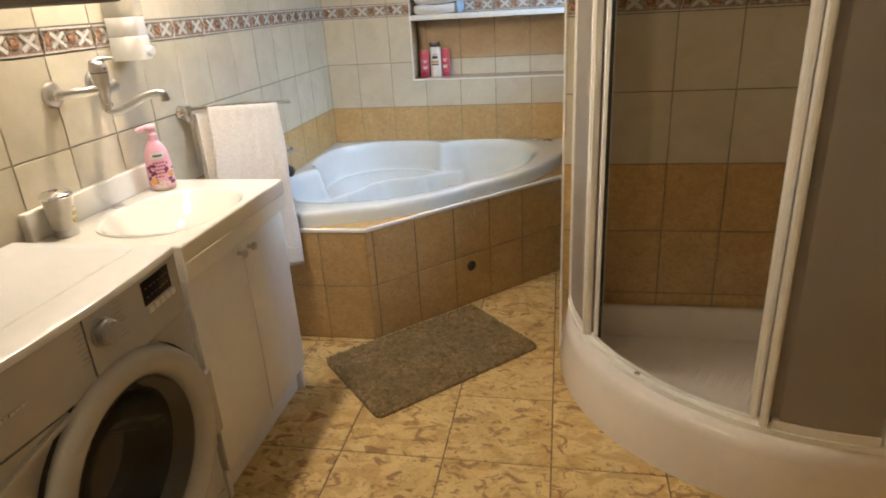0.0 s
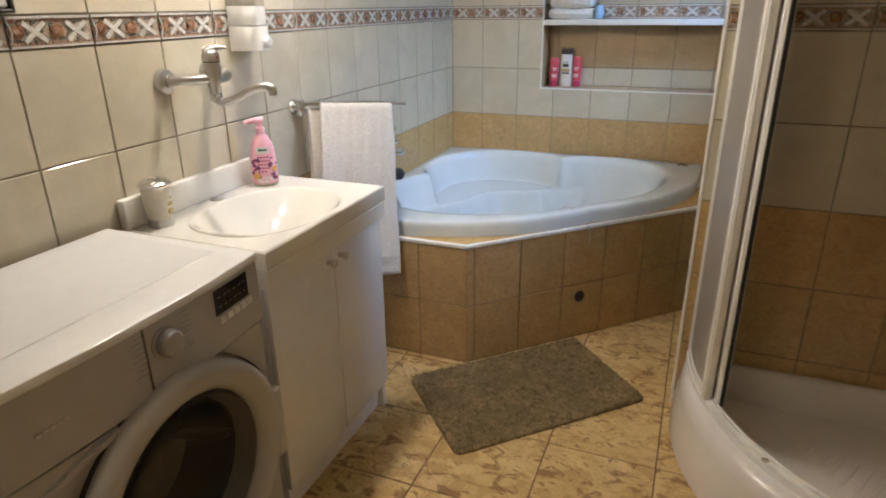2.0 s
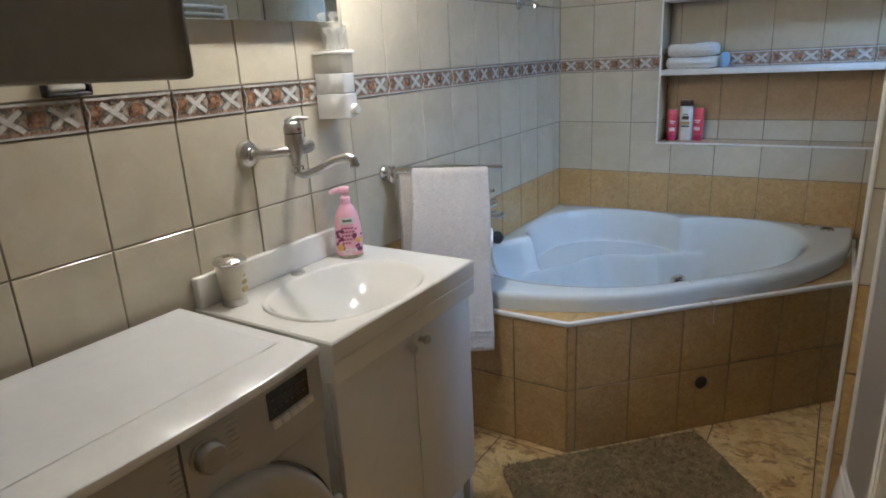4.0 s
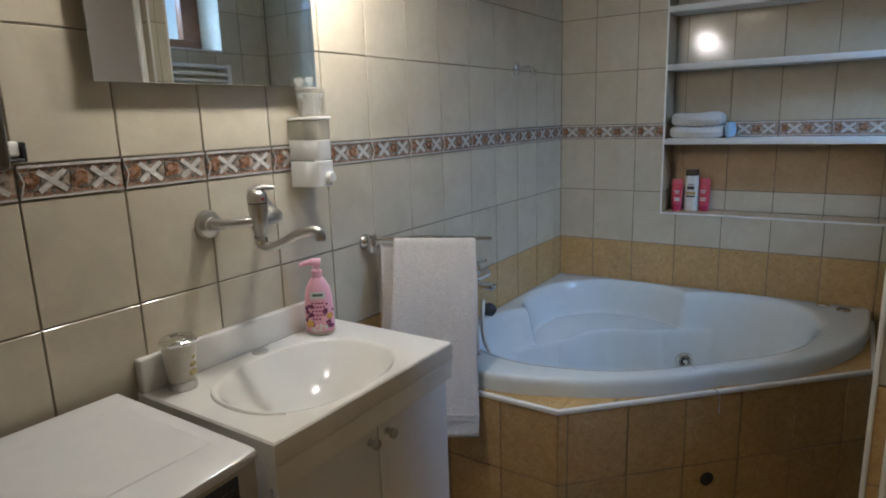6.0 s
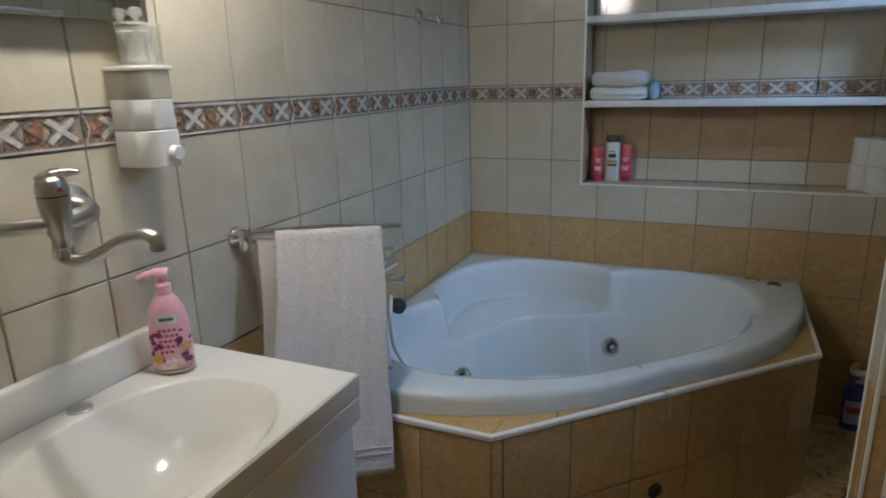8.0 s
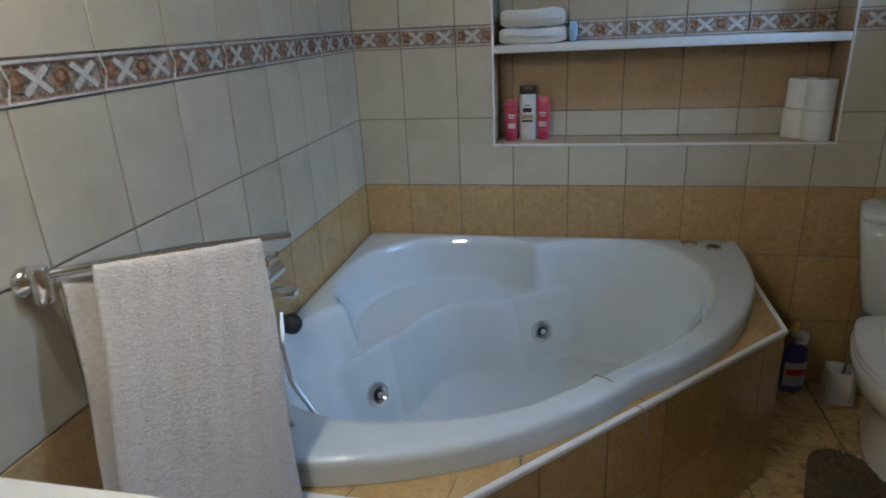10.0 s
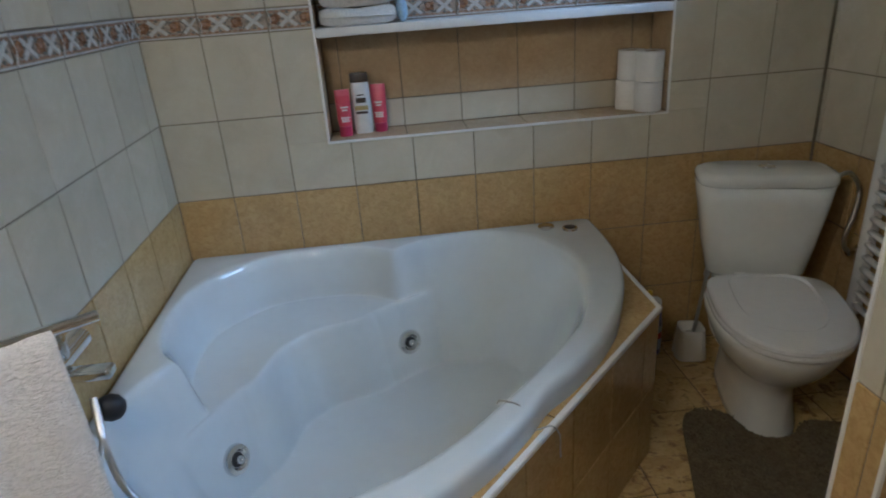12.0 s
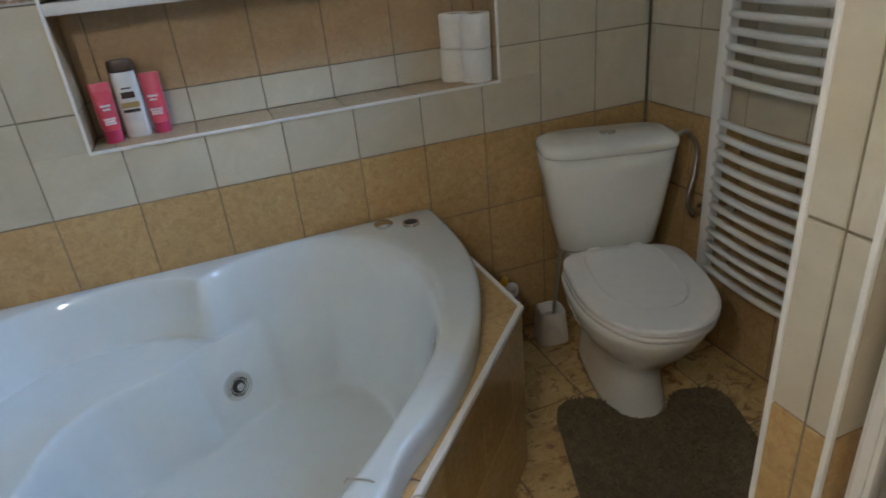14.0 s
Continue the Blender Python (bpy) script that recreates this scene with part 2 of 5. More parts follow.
def tube(pts, r, n=12, bm=None, smooth_path=0, radii=None):
    """A round bar along points."""
    pts = catmull(pts, smooth_path) if smooth_path else [Vector(p) for p in pts]
    own = bmesh.new()
    rings = []
    up = Vector((0.13, 0.31, 0.94)).normalized()
    for i, p in enumerate(pts):
        d = (pts[min(i + 1, len(pts) - 1)] - pts[max(i - 1, 0)]).normalized()
        a = d.cross(up)
        if a.length < 0.1:
            a = d.cross(Vector((1, 0, 0)))
        a.normalize()
        up = a.cross(d)
        rad = r if radii is None else radii[min(len(radii) - 1, int(i * len(radii) / len(pts)))]
        rings.append([own.verts.new(p + rad * (math.cos(2 * math.pi * k / n) * a + math.sin(2 * math.pi * k / n) * up)) for k in range(n)])
    for a, b in zip(rings, rings[1:]):
        for k in range(n):
            own.faces.new((a[k], a[(k + 1) % n], b[(k + 1) % n], b[k]))
    own.faces.new(rings[0][::-1])
    own.faces.new(rings[-1])
    return merge(bm, own)


def loft(loops, cap_start=False, cap_end=False, bm=None):
    own = bmesh.new()
    rings = [[own.verts.new(p) for p in lp] for lp in loops]
    n = len(rings[0])
    for a, b in zip(rings, rings[1:]):
        for k in range(n):
            own.faces.new((a[k], a[(k + 1) % n], b[(k + 1) % n], b[k]))
    if cap_start:
        own.faces.new(rings[0][::-1])
    if cap_end:
        own.faces.new(rings[-1])
    return merge(bm, own)


def rot_to(direction):
    return Vector(direction).to_track_quat("Z", "Y").to_matrix().to_4x4()


# ---- the room ----
RX, BY, FY, CZ = 2.19, 3.6, -1.15, 2.5
PY0, PY1, PX = 2.228, 2.312, 1.356
NX0, NX1, NZ0, NZ1, NY = 0.513, 1.636, 0.905, 2.07, 3.752
WY0, WY1, WZ0, WZ1 = 2.58, 3.235, 1.82, 2.36
ROWS_Z = [0.0, 0.25, 0.5, 0.75, 1.0, 1.25, 1.317, 1.567, 1.817, 2.067, 2.317, 2.5]
D = 0.003


def slab(name, boxes, material):
    bm = None
    for b in boxes:
        bm = box(*b, bm=bm)
    return tagged(finish(name, bm, material), kind="structure")


floor = slab("floor", [(-0.2, FY - 0.2, -0.2, RX + 0.35, BY + 0.35, -D)], FLOOR_GROUT)
ceiling = slab("ceiling", [(-0.2, FY - 0.2, CZ, RX + 0.35, BY + 0.35, CZ + 0.15)], PLASTER)
wall_west = slab("wall_west", [(-0.2, FY, -D, -D, BY + 0.3, CZ)], GROUT)
yb = BY + D
wall_north = slab("wall_north", [(-D, yb, -D, NX0 - D, yb + 0.3, CZ), (NX1 + D, yb, -D, RX + D, yb + 0.3, CZ),
                                 (NX0 - D, yb, -D, NX1 + D, yb + 0.3, NZ0 - D), (NX0 - D, yb, NZ1 + D, NX1 + D, yb + 0.3, CZ),
                                 (NX0 - D, NY + D, NZ0 - D, NX1 + D, yb + 0.3, NZ1 + D)], GROUT)
xe = RX + D
wall_east = slab("wall_east", [(xe, FY, -D, xe + 0.3, WY0, CZ), (xe, WY1, -D, xe + 0.3, BY + 0.3, CZ),
                               (xe, WY0, -D, xe + 0.3, WY1, WZ0), (xe, WY0, WZ1, xe + 0.3, WY1, CZ)], GROUT)
wall_south = slab("wall_south", [(-D, FY - 0.2, -D, xe, FY, CZ)], PLASTER)
partition = slab("partition", [(PX + D, PY0 + D, -D, RX, PY1 - D, CZ)], GROUT)

TILE_MESHES = {}


def tile_mesh(w, h, material, depth=0.0045, bevel=0.0014):
    key = (round(w, 3), round(h, 3), material.name)
    if key in TILE_MESHES:
        return TILE_MESHES[key]
    w, h = w / 2, h / 2
    loops = []
    for a, z in ((0, -depth), (0, -bevel), (bevel, 0)):
        loops.append([(-w + a, -h + a, z), (w - a, -h + a, z), (w - a, h - a, z), (-w + a, h - a, z)])
    vs = [p for lp in loops for p in lp]
    fs = [(i * 4 + k, i * 4 + (k + 1) % 4, i * 4 + 4 + (k + 1) % 4, i * 4 + 4 + k) for i in (0, 1) for k in range(4)] + [(8, 9, 10, 11)]
    me = bpy.data.meshes.new("tile")
    me.from_pydata(vs, [], fs)
    me.materials.append(material)
    TILE_MESHES[key] = me
    return me


BORDER_MATS = [simple("border_ground", (0.46, 0.37, 0.29), 0.2, vary=0.35, scale=90), simple("border_rose", (0.36, 0.19, 0.10), 0.25, vary=0.6, scale=120),
               simple("border_leaf", (0.22, 0.21, 0.18), 0.25, vary=0.3, scale=150), simple("border_cross", (0.62, 0.60, 0.56), 0.15, vary=0.18, scale=110),
               simple("border_dash", (0.40, 0.24, 0.16), 0.25, vary=0.4, scale=170)]


def border_mesh(w, h, start):
    """A relief tile with roses, leaves and crossed ribbons; start is the cut from its first end."""
    key = ("border", round(w, 3), round(start, 3))
    if key in TILE_MESHES:
        return TILE_MESHES[key]
    bm = bmesh.new()

    def add(pts, z, mi):
        c = Vector((sum(p[0] for p in pts) / len(pts), sum(p[1] for p in pts) / len(pts)))
        pts = [(min(max(p[0] - start, 0.001), w - 0.001), p[1]) for p in pts]
        if max(p[0] for p in pts) - min(p[0] for p in pts) < 0.002:
            return
        top = [bm.verts.new((x - w / 2, y - h / 2, z)) for x, y in pts]
        low = [bm.verts.new((x - w / 2, y - h / 2, -0.004)) for x, y in pts]
        for k in range(len(pts)):
            bm.faces.new((low[k], low[(k + 1) % len(pts)], top[(k + 1) % len(pts)], top[k])).material_index = mi
        bm.faces.new(top).material_index = mi

    def blob(cx, cy, rx, ry, z, mi, seed, n=9):
        rng = random.Random(seed)
        add([(cx + rx * (0.75 + 0.4 * rng.random()) * math.cos(2 * math.pi * k / n), cy + ry * (0.75 + 0.4 * rng.random()) * math.sin(2 * math.pi * k / n)) for k in range(n)], z, mi)

    def bar(x0, y0, x1, y1, t, z, mi):
        d = Vector((x1 - x0, y1 - y0)).normalized() * t / 2
        add([(x0 - d.y, y0 + d.x), (x0 + d.y, y0 - d.x), (x1 + d.y, y1 - d.x), (x1 - d.y, y1 + d.x)], z, mi)

    W = 0.1975
    add([(0, 0), (W, 0), (W, h), (0, h)], 0.0, 0)
    add([(0, h - 0.005), (W, h - 0.005), (W, h), (0, h)], 0.004, 3)
    add([(0, 0), (W, 0), (W, 0.004), (0, 0.004)], 0.0025, 3)
    for k in range(11):
        x = 0.006 + k * 0.0178
        add([(x, h - 0.0125), (x + 0.012, h - 0.0125), (x + 0.014, h - 0.0075), (x + 0.002, h - 0.0075)], 0.0015, 4)
        add([(x, 0.0065), (x + 0.012, 0.0065), (x + 0.014, 0.0115), (x + 0.002, 0.0115)], 0.0015, 4)
    for cx in (0.060, 0.160):
        bar(cx - 0.025, 0.012, cx + 0.025, h - 0.013, 0.0100, 0.0022, 3)
        bar(cx - 0.025, h - 0.013, cx + 0.025, 0.012, 0.0100, 0.0029, 3)
        for bx, by in ((0, 0.019), (0, -0.019), (0.017, 0.001), (-0.017, 0.001)):
            blob(cx + bx, h / 2 + by, 0.0045, 0.0042, 0.0026, 2 if by else 4, int(cx * 907 + bx * 999 + by * 555))
    for cx, sd in ((0.021, 5), (0.110, 11)):
        for sgn in (-1, 1):
            add([(cx + sgn * 0.029, h / 2 + 0.004), (cx + sgn * 0.012, h - 0.014), (cx + sgn * 0.020, h - 0.014)], 0.0014, 2)
            add([(cx + sgn * 0.029, h / 2 - 0.004), (cx + sgn * 0.012, 0.013), (cx + sgn * 0.020, 0.013)], 0.0014, 2)
        for k in range(4):
            a = k * math.pi / 2 + 0.7
            blob(cx + 0.014 * math.cos(a), h / 2 + 0.014 * math.sin(a), 0.008, 0.0075, 0.0022, 2 if k % 2 else 4, sd + k, 6)
        blob(cx, h / 2, 0.0165, 0.0155, 0.0032, 1, sd)
        blob(cx - 0.003, h / 2 + 0.003, 0.008, 0.008, 0.0045, 4, sd + 40)
    bar(0.0, 0.002, 0.010, h / 2, 0.003, 0.0035, 3)
    bar(0.010, h / 2, 0.0, h - 0.003, 0.003, 0.0035, 3)
    me = bpy.data.meshes.new("border_tile")
    bm.normal_update()
    bm.to_mesh(me)
    bm.free()
    for mt in BORDER_MATS:
        me.materials.append(mt)
    TILE_MESHES[key] = me
    return me


def cuts(a, b, anchor, pitch):
    """Joint positions between a and b."""
    k = math.ceil((a - anchor) / pitch + 0.02)
    out = [a]
    while anchor + k * pitch < b - 0.004:
        out.append(anchor + k * pitch)
        k += 1
    return out + [b]


def clip_off(rects, hole):
    out = []
    for u0, v0, u1, v1 in rects:
        a, b, c, d = hole
        if c <= u0 + 1e-4 or a >= u1 - 1e-4 or d <= v0 + 1e-4 or b >= v1 - 1e-4:
            out.append((u0, v0, u1, v1))
            continue
        if v0 < b:
            out.append((u0, v0, u1, b))
        if d < v1:
            out.append((u0, d, u1, v1))
        m0, m1 = max(v0, b), min(v1, d)
        if u0 < a:
            out.append((u0, m0, a, m1))
        if c < u1:
            out.append((c, m0, u1, m1))
    return [r for r in out if r[2] - r[0] > 0.006 and r[3] - r[1] > 0.006]


def tiling(parent, origin, u, n, us, vs, pick, holes=(), v=(0, 0, 1), gap=0.0035, name="tile", spread=0.0004):
    """Tiles on a face: origin and axes in the room, joints us and vs, and pick(v) for the material or None for the border."""
    u, v, n, origin = Vector(u), Vector(v), Vector(n), Vector(origin)
    turn = Matrix((u, v, n)).transposed().to_4x4()
    flip = turn.to_3x3().determinant() < 0
    if flip:
        turn = Matrix((-u, v, n)).transposed().to_4x4()
    rng = random.Random(int(abs(origin.x * 131 + origin.y * 17 + origin.z * 7) * 10) + len(us))
    for u0, u1 in zip(us, us[1:]):
        for v0, v1 in zip(vs, vs[1:]):
            material = pick((v0 + v1) / 2)
            rects = [(u0 + gap / 2, v0 + gap / 2, u1 - gap / 2, v1 - gap / 2)]
            for hole in holes:
                rects = clip_off(rects, hole)
            for r in rects:
                w, h = r[2] - r[0], r[3] - r[1]
                if material is None:
                    me = border_mesh(w, h, 0.0)
                else:
                    me = tile_mesh(w, h, material)
                ob = bpy.data.objects.new("border_tile" if material is None else name, me)
                scene.collection.objects.link(ob)
                ob.parent = parent
                lift = rng.random() * spread
                ob.matrix_basis = Matrix.Translation(origin + u * (r[0] + r[2]) / 2 + v * (r[1] + r[3]) / 2 + n * lift) @ turn @ pose(0, 0, 0, (rng.random() - 0.5) * 0.25, (rng.random() - 0.5) * 0.25, 0)


def wall_pick(z):
    return CARAMEL if z < 0.75 else (None if 1.25 < z < 1.317 else CREAM)

# ---- things ----
# tub outline
half = [(0.006, 2.226), (0.2, 2.228), (0.36, 2.246), (0.51, 2.29), (0.66, 2.36), (0.79, 2.45), (0.90, 2.555)]
refl = [(BY - b, BY - a) for a, b in half[::-1]]
front = half + [(0.965, 2.635)] + refl
outer = [Vector((x, y, 0)) for x, y in front]
NANG = 300
CC = Vector((0.66, 2.94, 0))


def sample_by_angle(poly, n):
    """Resample a closed outline by the angle round CC."""
    res = []
    m = len(poly)
    for k in range(n):
        a = 2 * math.pi * k / n
        d = Vector((math.cos(a), math.sin(a), 0))
        best = 0.0
        for i in range(m):
            p, q = poly[i] - CC, poly[(i + 1) % m] - CC
            e = q - p
            den = d.x * e.y - d.y * e.x
            if abs(den) < 1e-9:
                continue
            t = (p.x * e.y - p.y * e.x) / den
            s = (p.x * d.y - p.y * d.x) / den
            if -1e-6 <= s <= 1 + 1e-6 and t > best:
                best = t
        res.append(CC + d * best)
    return res


tub_line = catmull(outer, 8) + [Vector((1.372, 3.594, 0)), Vector((0.02, 3.594, 0)), Vector((0.006, 3.58, 0))]
OUT = sample_by_angle(tub_line, NANG)
# bathtub surround
AX, AY, BX, BYY, AZ = 0.588, 2.212, 1.384, 3.018, 0.496
surround = thing("bathtub_surround", pose(0, 0, 0), "caramel tiled bathtub surround with a chamfered front and white edge trim", "bathtub surround")
outline = [(0.004, BY - 0.004), (0.004, AY + D), (AX - 0.001, AY + D), (BX - D, BYY + 0.001), (BX - D, BY - 0.004)]
base = sample_by_angle([Vector((x, y, 0)) for x, y in outline], NANG)
for corner in outline:
    cv = Vector((*corner, 0))
    k = min(range(NANG), key=lambda i: (base[i] - cv).length)
    base[k] = cv
bm = loft([[p + Vector((0, 0, 0.001)) for p in base], [p + Vector((0, 0, AZ - D)) for p in base], [CC + (p - CC) * 0.972 + Vector((0, 0, AZ - D)) for p in OUT], [CC + (p - CC) * 0.972 + Vector((0, 0, 0.02)) for p in OUT]])
body = finish("masonry", bm, GROUT, surround)
bm = bmesh.new()
edge = [Vector((0.004, AY, AZ)), Vector((AX, AY, AZ)), Vector((BX, BYY, AZ)), Vector((BX, BY - 0.004, AZ))]
nrm = [Vector((0, -1, 0)), Vector((0.711, -0.703, 0)), Vector((1, 0, 0))]


def mitre(i, d):
    if i == 0:
        return edge[0] + nrm[0] * d
    if i == 3:
        return edge[3] + nrm[2] * d
    s = (nrm[i - 1] + nrm[i]).normalized()
    return edge[i] + s * d / s.dot(nrm[i])


rings = [[mitre(i, d) + Vector((0, 0, z)) for d, z in ((0.002, -0.011), (0.0045, -0.008), (0.0045, 0.001), (0.002, 0.004), (-0.009, 0.004), (-0.009, -0.001))] for i in range(4)]
finish("edge_trim", loft(rings, True, True), TRIM, surround, "white plastic edge trim", True)
drain_dir = Vector((0.711, -0.703, 0))
dc = Vector((AX, AY, 0)) + Vector((0.703, 0.711, 0)) * 0.520 + Vector((0, 0, 0.190))
dm = Matrix.Translation(dc + drain_dir * 0.0005) @ rot_to(drain_dir)
finish("hole", lathe([(0.021, -0.002), (0.024, 0.0), (0.024, 0.002), (0.019, 0.002), (0.016, 0.0005), (0.001, 0.0005)], 20, m=dm), BLACK, surround, "black oval access hole", True)

# bathtub
tub = thing("corner_bathtub", pose(0, 0, 0), "white acrylic corner whirlpool bathtub set in the tiled surround", "bathtub")
lobe = [(0.082, 2.985), (0.052, 3.08), (0.045, 3.20), (0.068, 3.34)]
lobe_r = [(BY - b, BY - a) for a, b in lobe[::-1]]
side = [(0.735, 3.516), (0.83, 3.549), (0.95, 3.562), (1.06, 3.535), (1.155, 3.455), (1.21, 3.33), (1.222, 3.2), (1.192, 3.05), (1.14, 2.92), (1.065, 2.815), (0.985, 2.728), (0.930, 2.670)]
side_l = [(BY - b, BY - a) for a, b in side[-2::-1]]
lobe_line = catmull([(x, y, 0) for x, y in [(0.128, 2.925)] + lobe + [(0.150, 3.45)] + lobe_r + [(0.675, 3.472)]], 8)
side_line = catmull([(x, y, 0) for x, y in [(0.675, 3.472)] + side + side_l + [(0.128, 2.925)]], 8)
INLINE = lobe_line + side_line[1:-1]
INN = sample_by_angle(INLINE, NANG)


def smooth(a, b, x):
    t = min(max((x - a) / (b - a), 0), 1)
    return t * t * (3 - 2 * t)


def soft_ramp(x):
    """Straight between 0 and 1 with small rounds at both ends."""
    if x <= 0.0 or x >= 1.0:
        return min(max(x, 0.0), 1.0)
    r = 0.15
    if x < r:
        return x * x / (2 * r * (1 - r))
    if x > 1 - r:
        return 1 - (1 - x) ** 2 / (2 * r * (1 - r))
    return (x - r / 2) / (1 - r)


SEG_A = np.array([(p.x, p.y) for p in INLINE])
SEG_D = np.roll(SEG_A, -1, axis=0) - SEG_A
SEG_L = np.maximum((SEG_D ** 2).sum(1), 1e-12)


def rim_distance(x, y):
    v = np.array((x, y)) - SEG_A
    t = np.clip((v * SEG_D).sum(1) / SEG_L, 0, 1)
    return float(np.sqrt(((v - SEG_D * t[:, None]) ** 2).sum(1).min()))


def soft_max(a, b, k):
    h = max(k - abs(a - b), 0.0) / k
    return max(a, b) + h * h * k * 0.25


def tub_z(p, s=0):
    """Height of the basin: steep walls, a curved seat across the back corner with a straight ledge at each end, a deep well before it."""
    q = (p.x + BY - p.y) / math.sqrt(2)
    lat = abs(p.x - (BY - p.y)) / math.sqrt(2)
    d = rim_distance(p.x, p.y)
    back_run = 0.115 + 0.075 * smooth(0.38, 0.50, lat)
    front = smooth(0.80, 1.05, q)
    run = back_run * (1 - front) + (0.075 + 0.115 * smooth(0.12, 0.62, lat)) * front
    wall = 0.553 - 0.408 * soft_ramp(d / run)
    edge_q = 0.517 + 0.082 * smooth(0.03, 0.235, lat) + 0.30 * max(0.0, lat - 0.25)
    seat = 0.145 + 0.255 * (1 - soft_ramp((q - edge_q + 0.012) / 0.075))
    return soft_max(soft_max(wall, seat, 0.016), 0.145 + 0.012 * smooth(0.25, 0.0, d), 0.02)


loops = [[p + Vector((0, 0, AZ + 0.001)) for p in OUT]]
for sh, z in ((0.0, 0.535), (0.003, 0.548), (0.010, 0.556), (0.02, 0.558)):
    loops.append([p + (CC - p).normalized() * sh + Vector((0, 0, z)) for p in OUT])
for f in (0.62, 0.85):
    loops.append([a.lerp(b, f) + Vector((0, 0, 0.558)) for a, b in zip(OUT, INN)])
for s, z in ((1.0, 0.557), (0.992, 0.553)):
    loops.append([CC + (p - CC) * s + Vector((0, 0, z)) for p in INN])
STEPS = 130
for i in range(1, STEPS):
    s = 0.985 * (1 - i / STEPS)
    lp = []
    for p in INN:
        g = CC + (p - CC) * s
        lp.append(Vector((g.x, g.y, tub_z(g, s))))
    loops.append(lp)
shell = finish("shell", loft(loops, False, True), ACRYLIC, tub, "glossy white moulded tub shell", "all")


def tub_surface(x, y):
    return tub_z(Vector((x, y, 0)))


for lat in (-0.336, 0.336):
    q = 0.75
    while tub_surface((q + lat) / math.sqrt(2), BY - (q - lat) / math.sqrt(2)) < 0.262 and q > 0.4:
        q -= 0.002
    jx, jy = (q + lat) / math.sqrt(2), BY - (q - lat) / math.sqrt(2)
    e = 0.02
    jd = Vector(((tub_surface(jx - e, jy) - tub_surface(jx + e, jy)) / (2 * e), (tub_surface(jx, jy - e) - tub_surface(jx, jy + e)) / (2 * e), 1.0)).normalized()
    jm = Matrix.Translation(Vector((jx, jy, 0.266)) + jd * 0.004) @ rot_to(jd)
    jet = finish("water_jet", lathe([(0.041, -0.03), (0.041, 0.0), (0.038, 0.008), (0.027, 0.011), (0.021, 0.003)], 28, m=jm, cap=True), CHROME, tub, "chrome whirlpool jet ring", True)
    finish("cup", lathe([(0.019, 0.0035), (0.015, 0.0045), (0.012, 0.0045), (0.001, 0.0045)], 24, m=jm), BLACK, jet, "", True)
    finish("nozzle", lathe([(0.011, 0.004), (0.0105, 0.014), (0.006, 0.015), (0.0055, 0.012), (0.001, 0.012)], 20, m=jm), CHROME, jet, "", True)
kn_m = Matrix.Translation((1.203, 3.530, 0.558))
finish("air_button", lathe([(0.028, 0.0), (0.028, 0.006), (0.024, 0.010), (0.021, 0.0085), (0.018, 0.011), (0.001, 0.012)], 28, m=kn_m), CHROME, tub, "round chrome control button", True)
kn_m = Matrix.Translation((1.277, 3.497, 0.558))
kb = finish("pump_button", lathe([(0.026, 0.0), (0.025, 0.006), (0.020, 0.008), (0.018, 0.005)], 28, m=kn_m), CHROME, tub, "", True)
finish("insert", lathe([(0.0195, 0.001), (0.0195, 0.0085), (0.014, 0.0095), (0.001, 0.0095)], 24, m=kn_m), BLACK, kb, "black button insert", True)
chain_pts = catmull([(0.858, 2.626, 0.548), (0.863, 2.622, 0.5575), (0.876, 2.612, 0.5605), (0.896, 2.598, 0.5595), (0.914, 2.588, 0.535), (0.925, 2.586, 0.503), (0.962, 2.592, 0.5015), (0.977, 2.583, 0.485), (0.978, 2.580, 0.45), (0.979, 2.580, 0.43)], 14)
bm = bmesh.new()
for i, p in enumerate(chain_pts[::2]):
    lathe([(0.0008, -0.0022), (0.0022, 0), (0.0008, 0.0022)], 6, bm=bm, m=Matrix.Translation(p))
tube(chain_pts, 0.0008, 5, bm=bm)
ch = thing("plug_chain", pose(0, 0, 0), "thin steel ball chain hanging over the bathtub rim", "chain")
finish("chain", bm, SATIN, ch, "", True)
# bath tap with hand shower
tap = thing("bath_tap", pose(0, 2.63, 0.735), "chrome wall-mounted bath mixer tap with hose and dark hand shower", "bath tap")
for dy in (-0.075, 0.075):
    part("flange", lathe([(0.033, 0), (0.033, 0.004), (0.026, 0.012), (0.014, 0.016), (0.014, 0.035)], 24, m=Matrix.Translation((0.001, dy, 0.02)) @ rot_to((1, 0, 0))), CHROME, tap)
bm = lathe([(0.018, -0.1), (0.022, -0.095), (0.022, 0.095), (0.018, 0.1)], 24, m=Matrix.Translation((0.05, 0, 0.02)) @ rot_to((0, 1, 0)))
lathe([(0.024, 0), (0.026, 0.01), (0.026, 0.04), (0.020, 0.05)], 24, bm=bm, m=Matrix.Translation((0.05, 0, 0.03)))
part("mixer_body", bm, CHROME, tap)
part("lever", tube([(0.05, 0, 0.080), (0.075, 0, 0.090), (0.105, 0, 0.094)], 0.007, 12, smooth_path=6, radii=[0.011, 0.009, 0.007]), CHROME, tap)
part("spout", box(0.055, -0.017, -0.018, 0.142, 0.017, 0.004, 0.006, 3), CHROME, tap)
part("hand_shower", lathe([(0.010, -0.012), (0.020, -0.002), (0.027, 0.010), (0.027, 0.026), (0.019, 0.040), (0.008, 0.045)], 24, m=Matrix.Translation((0.075, 0.045, -0.112)) @ rot_to((0.8, 0.3, -0.5))), BLACK, tap, "dark blue-black hand shower head")
strand = []
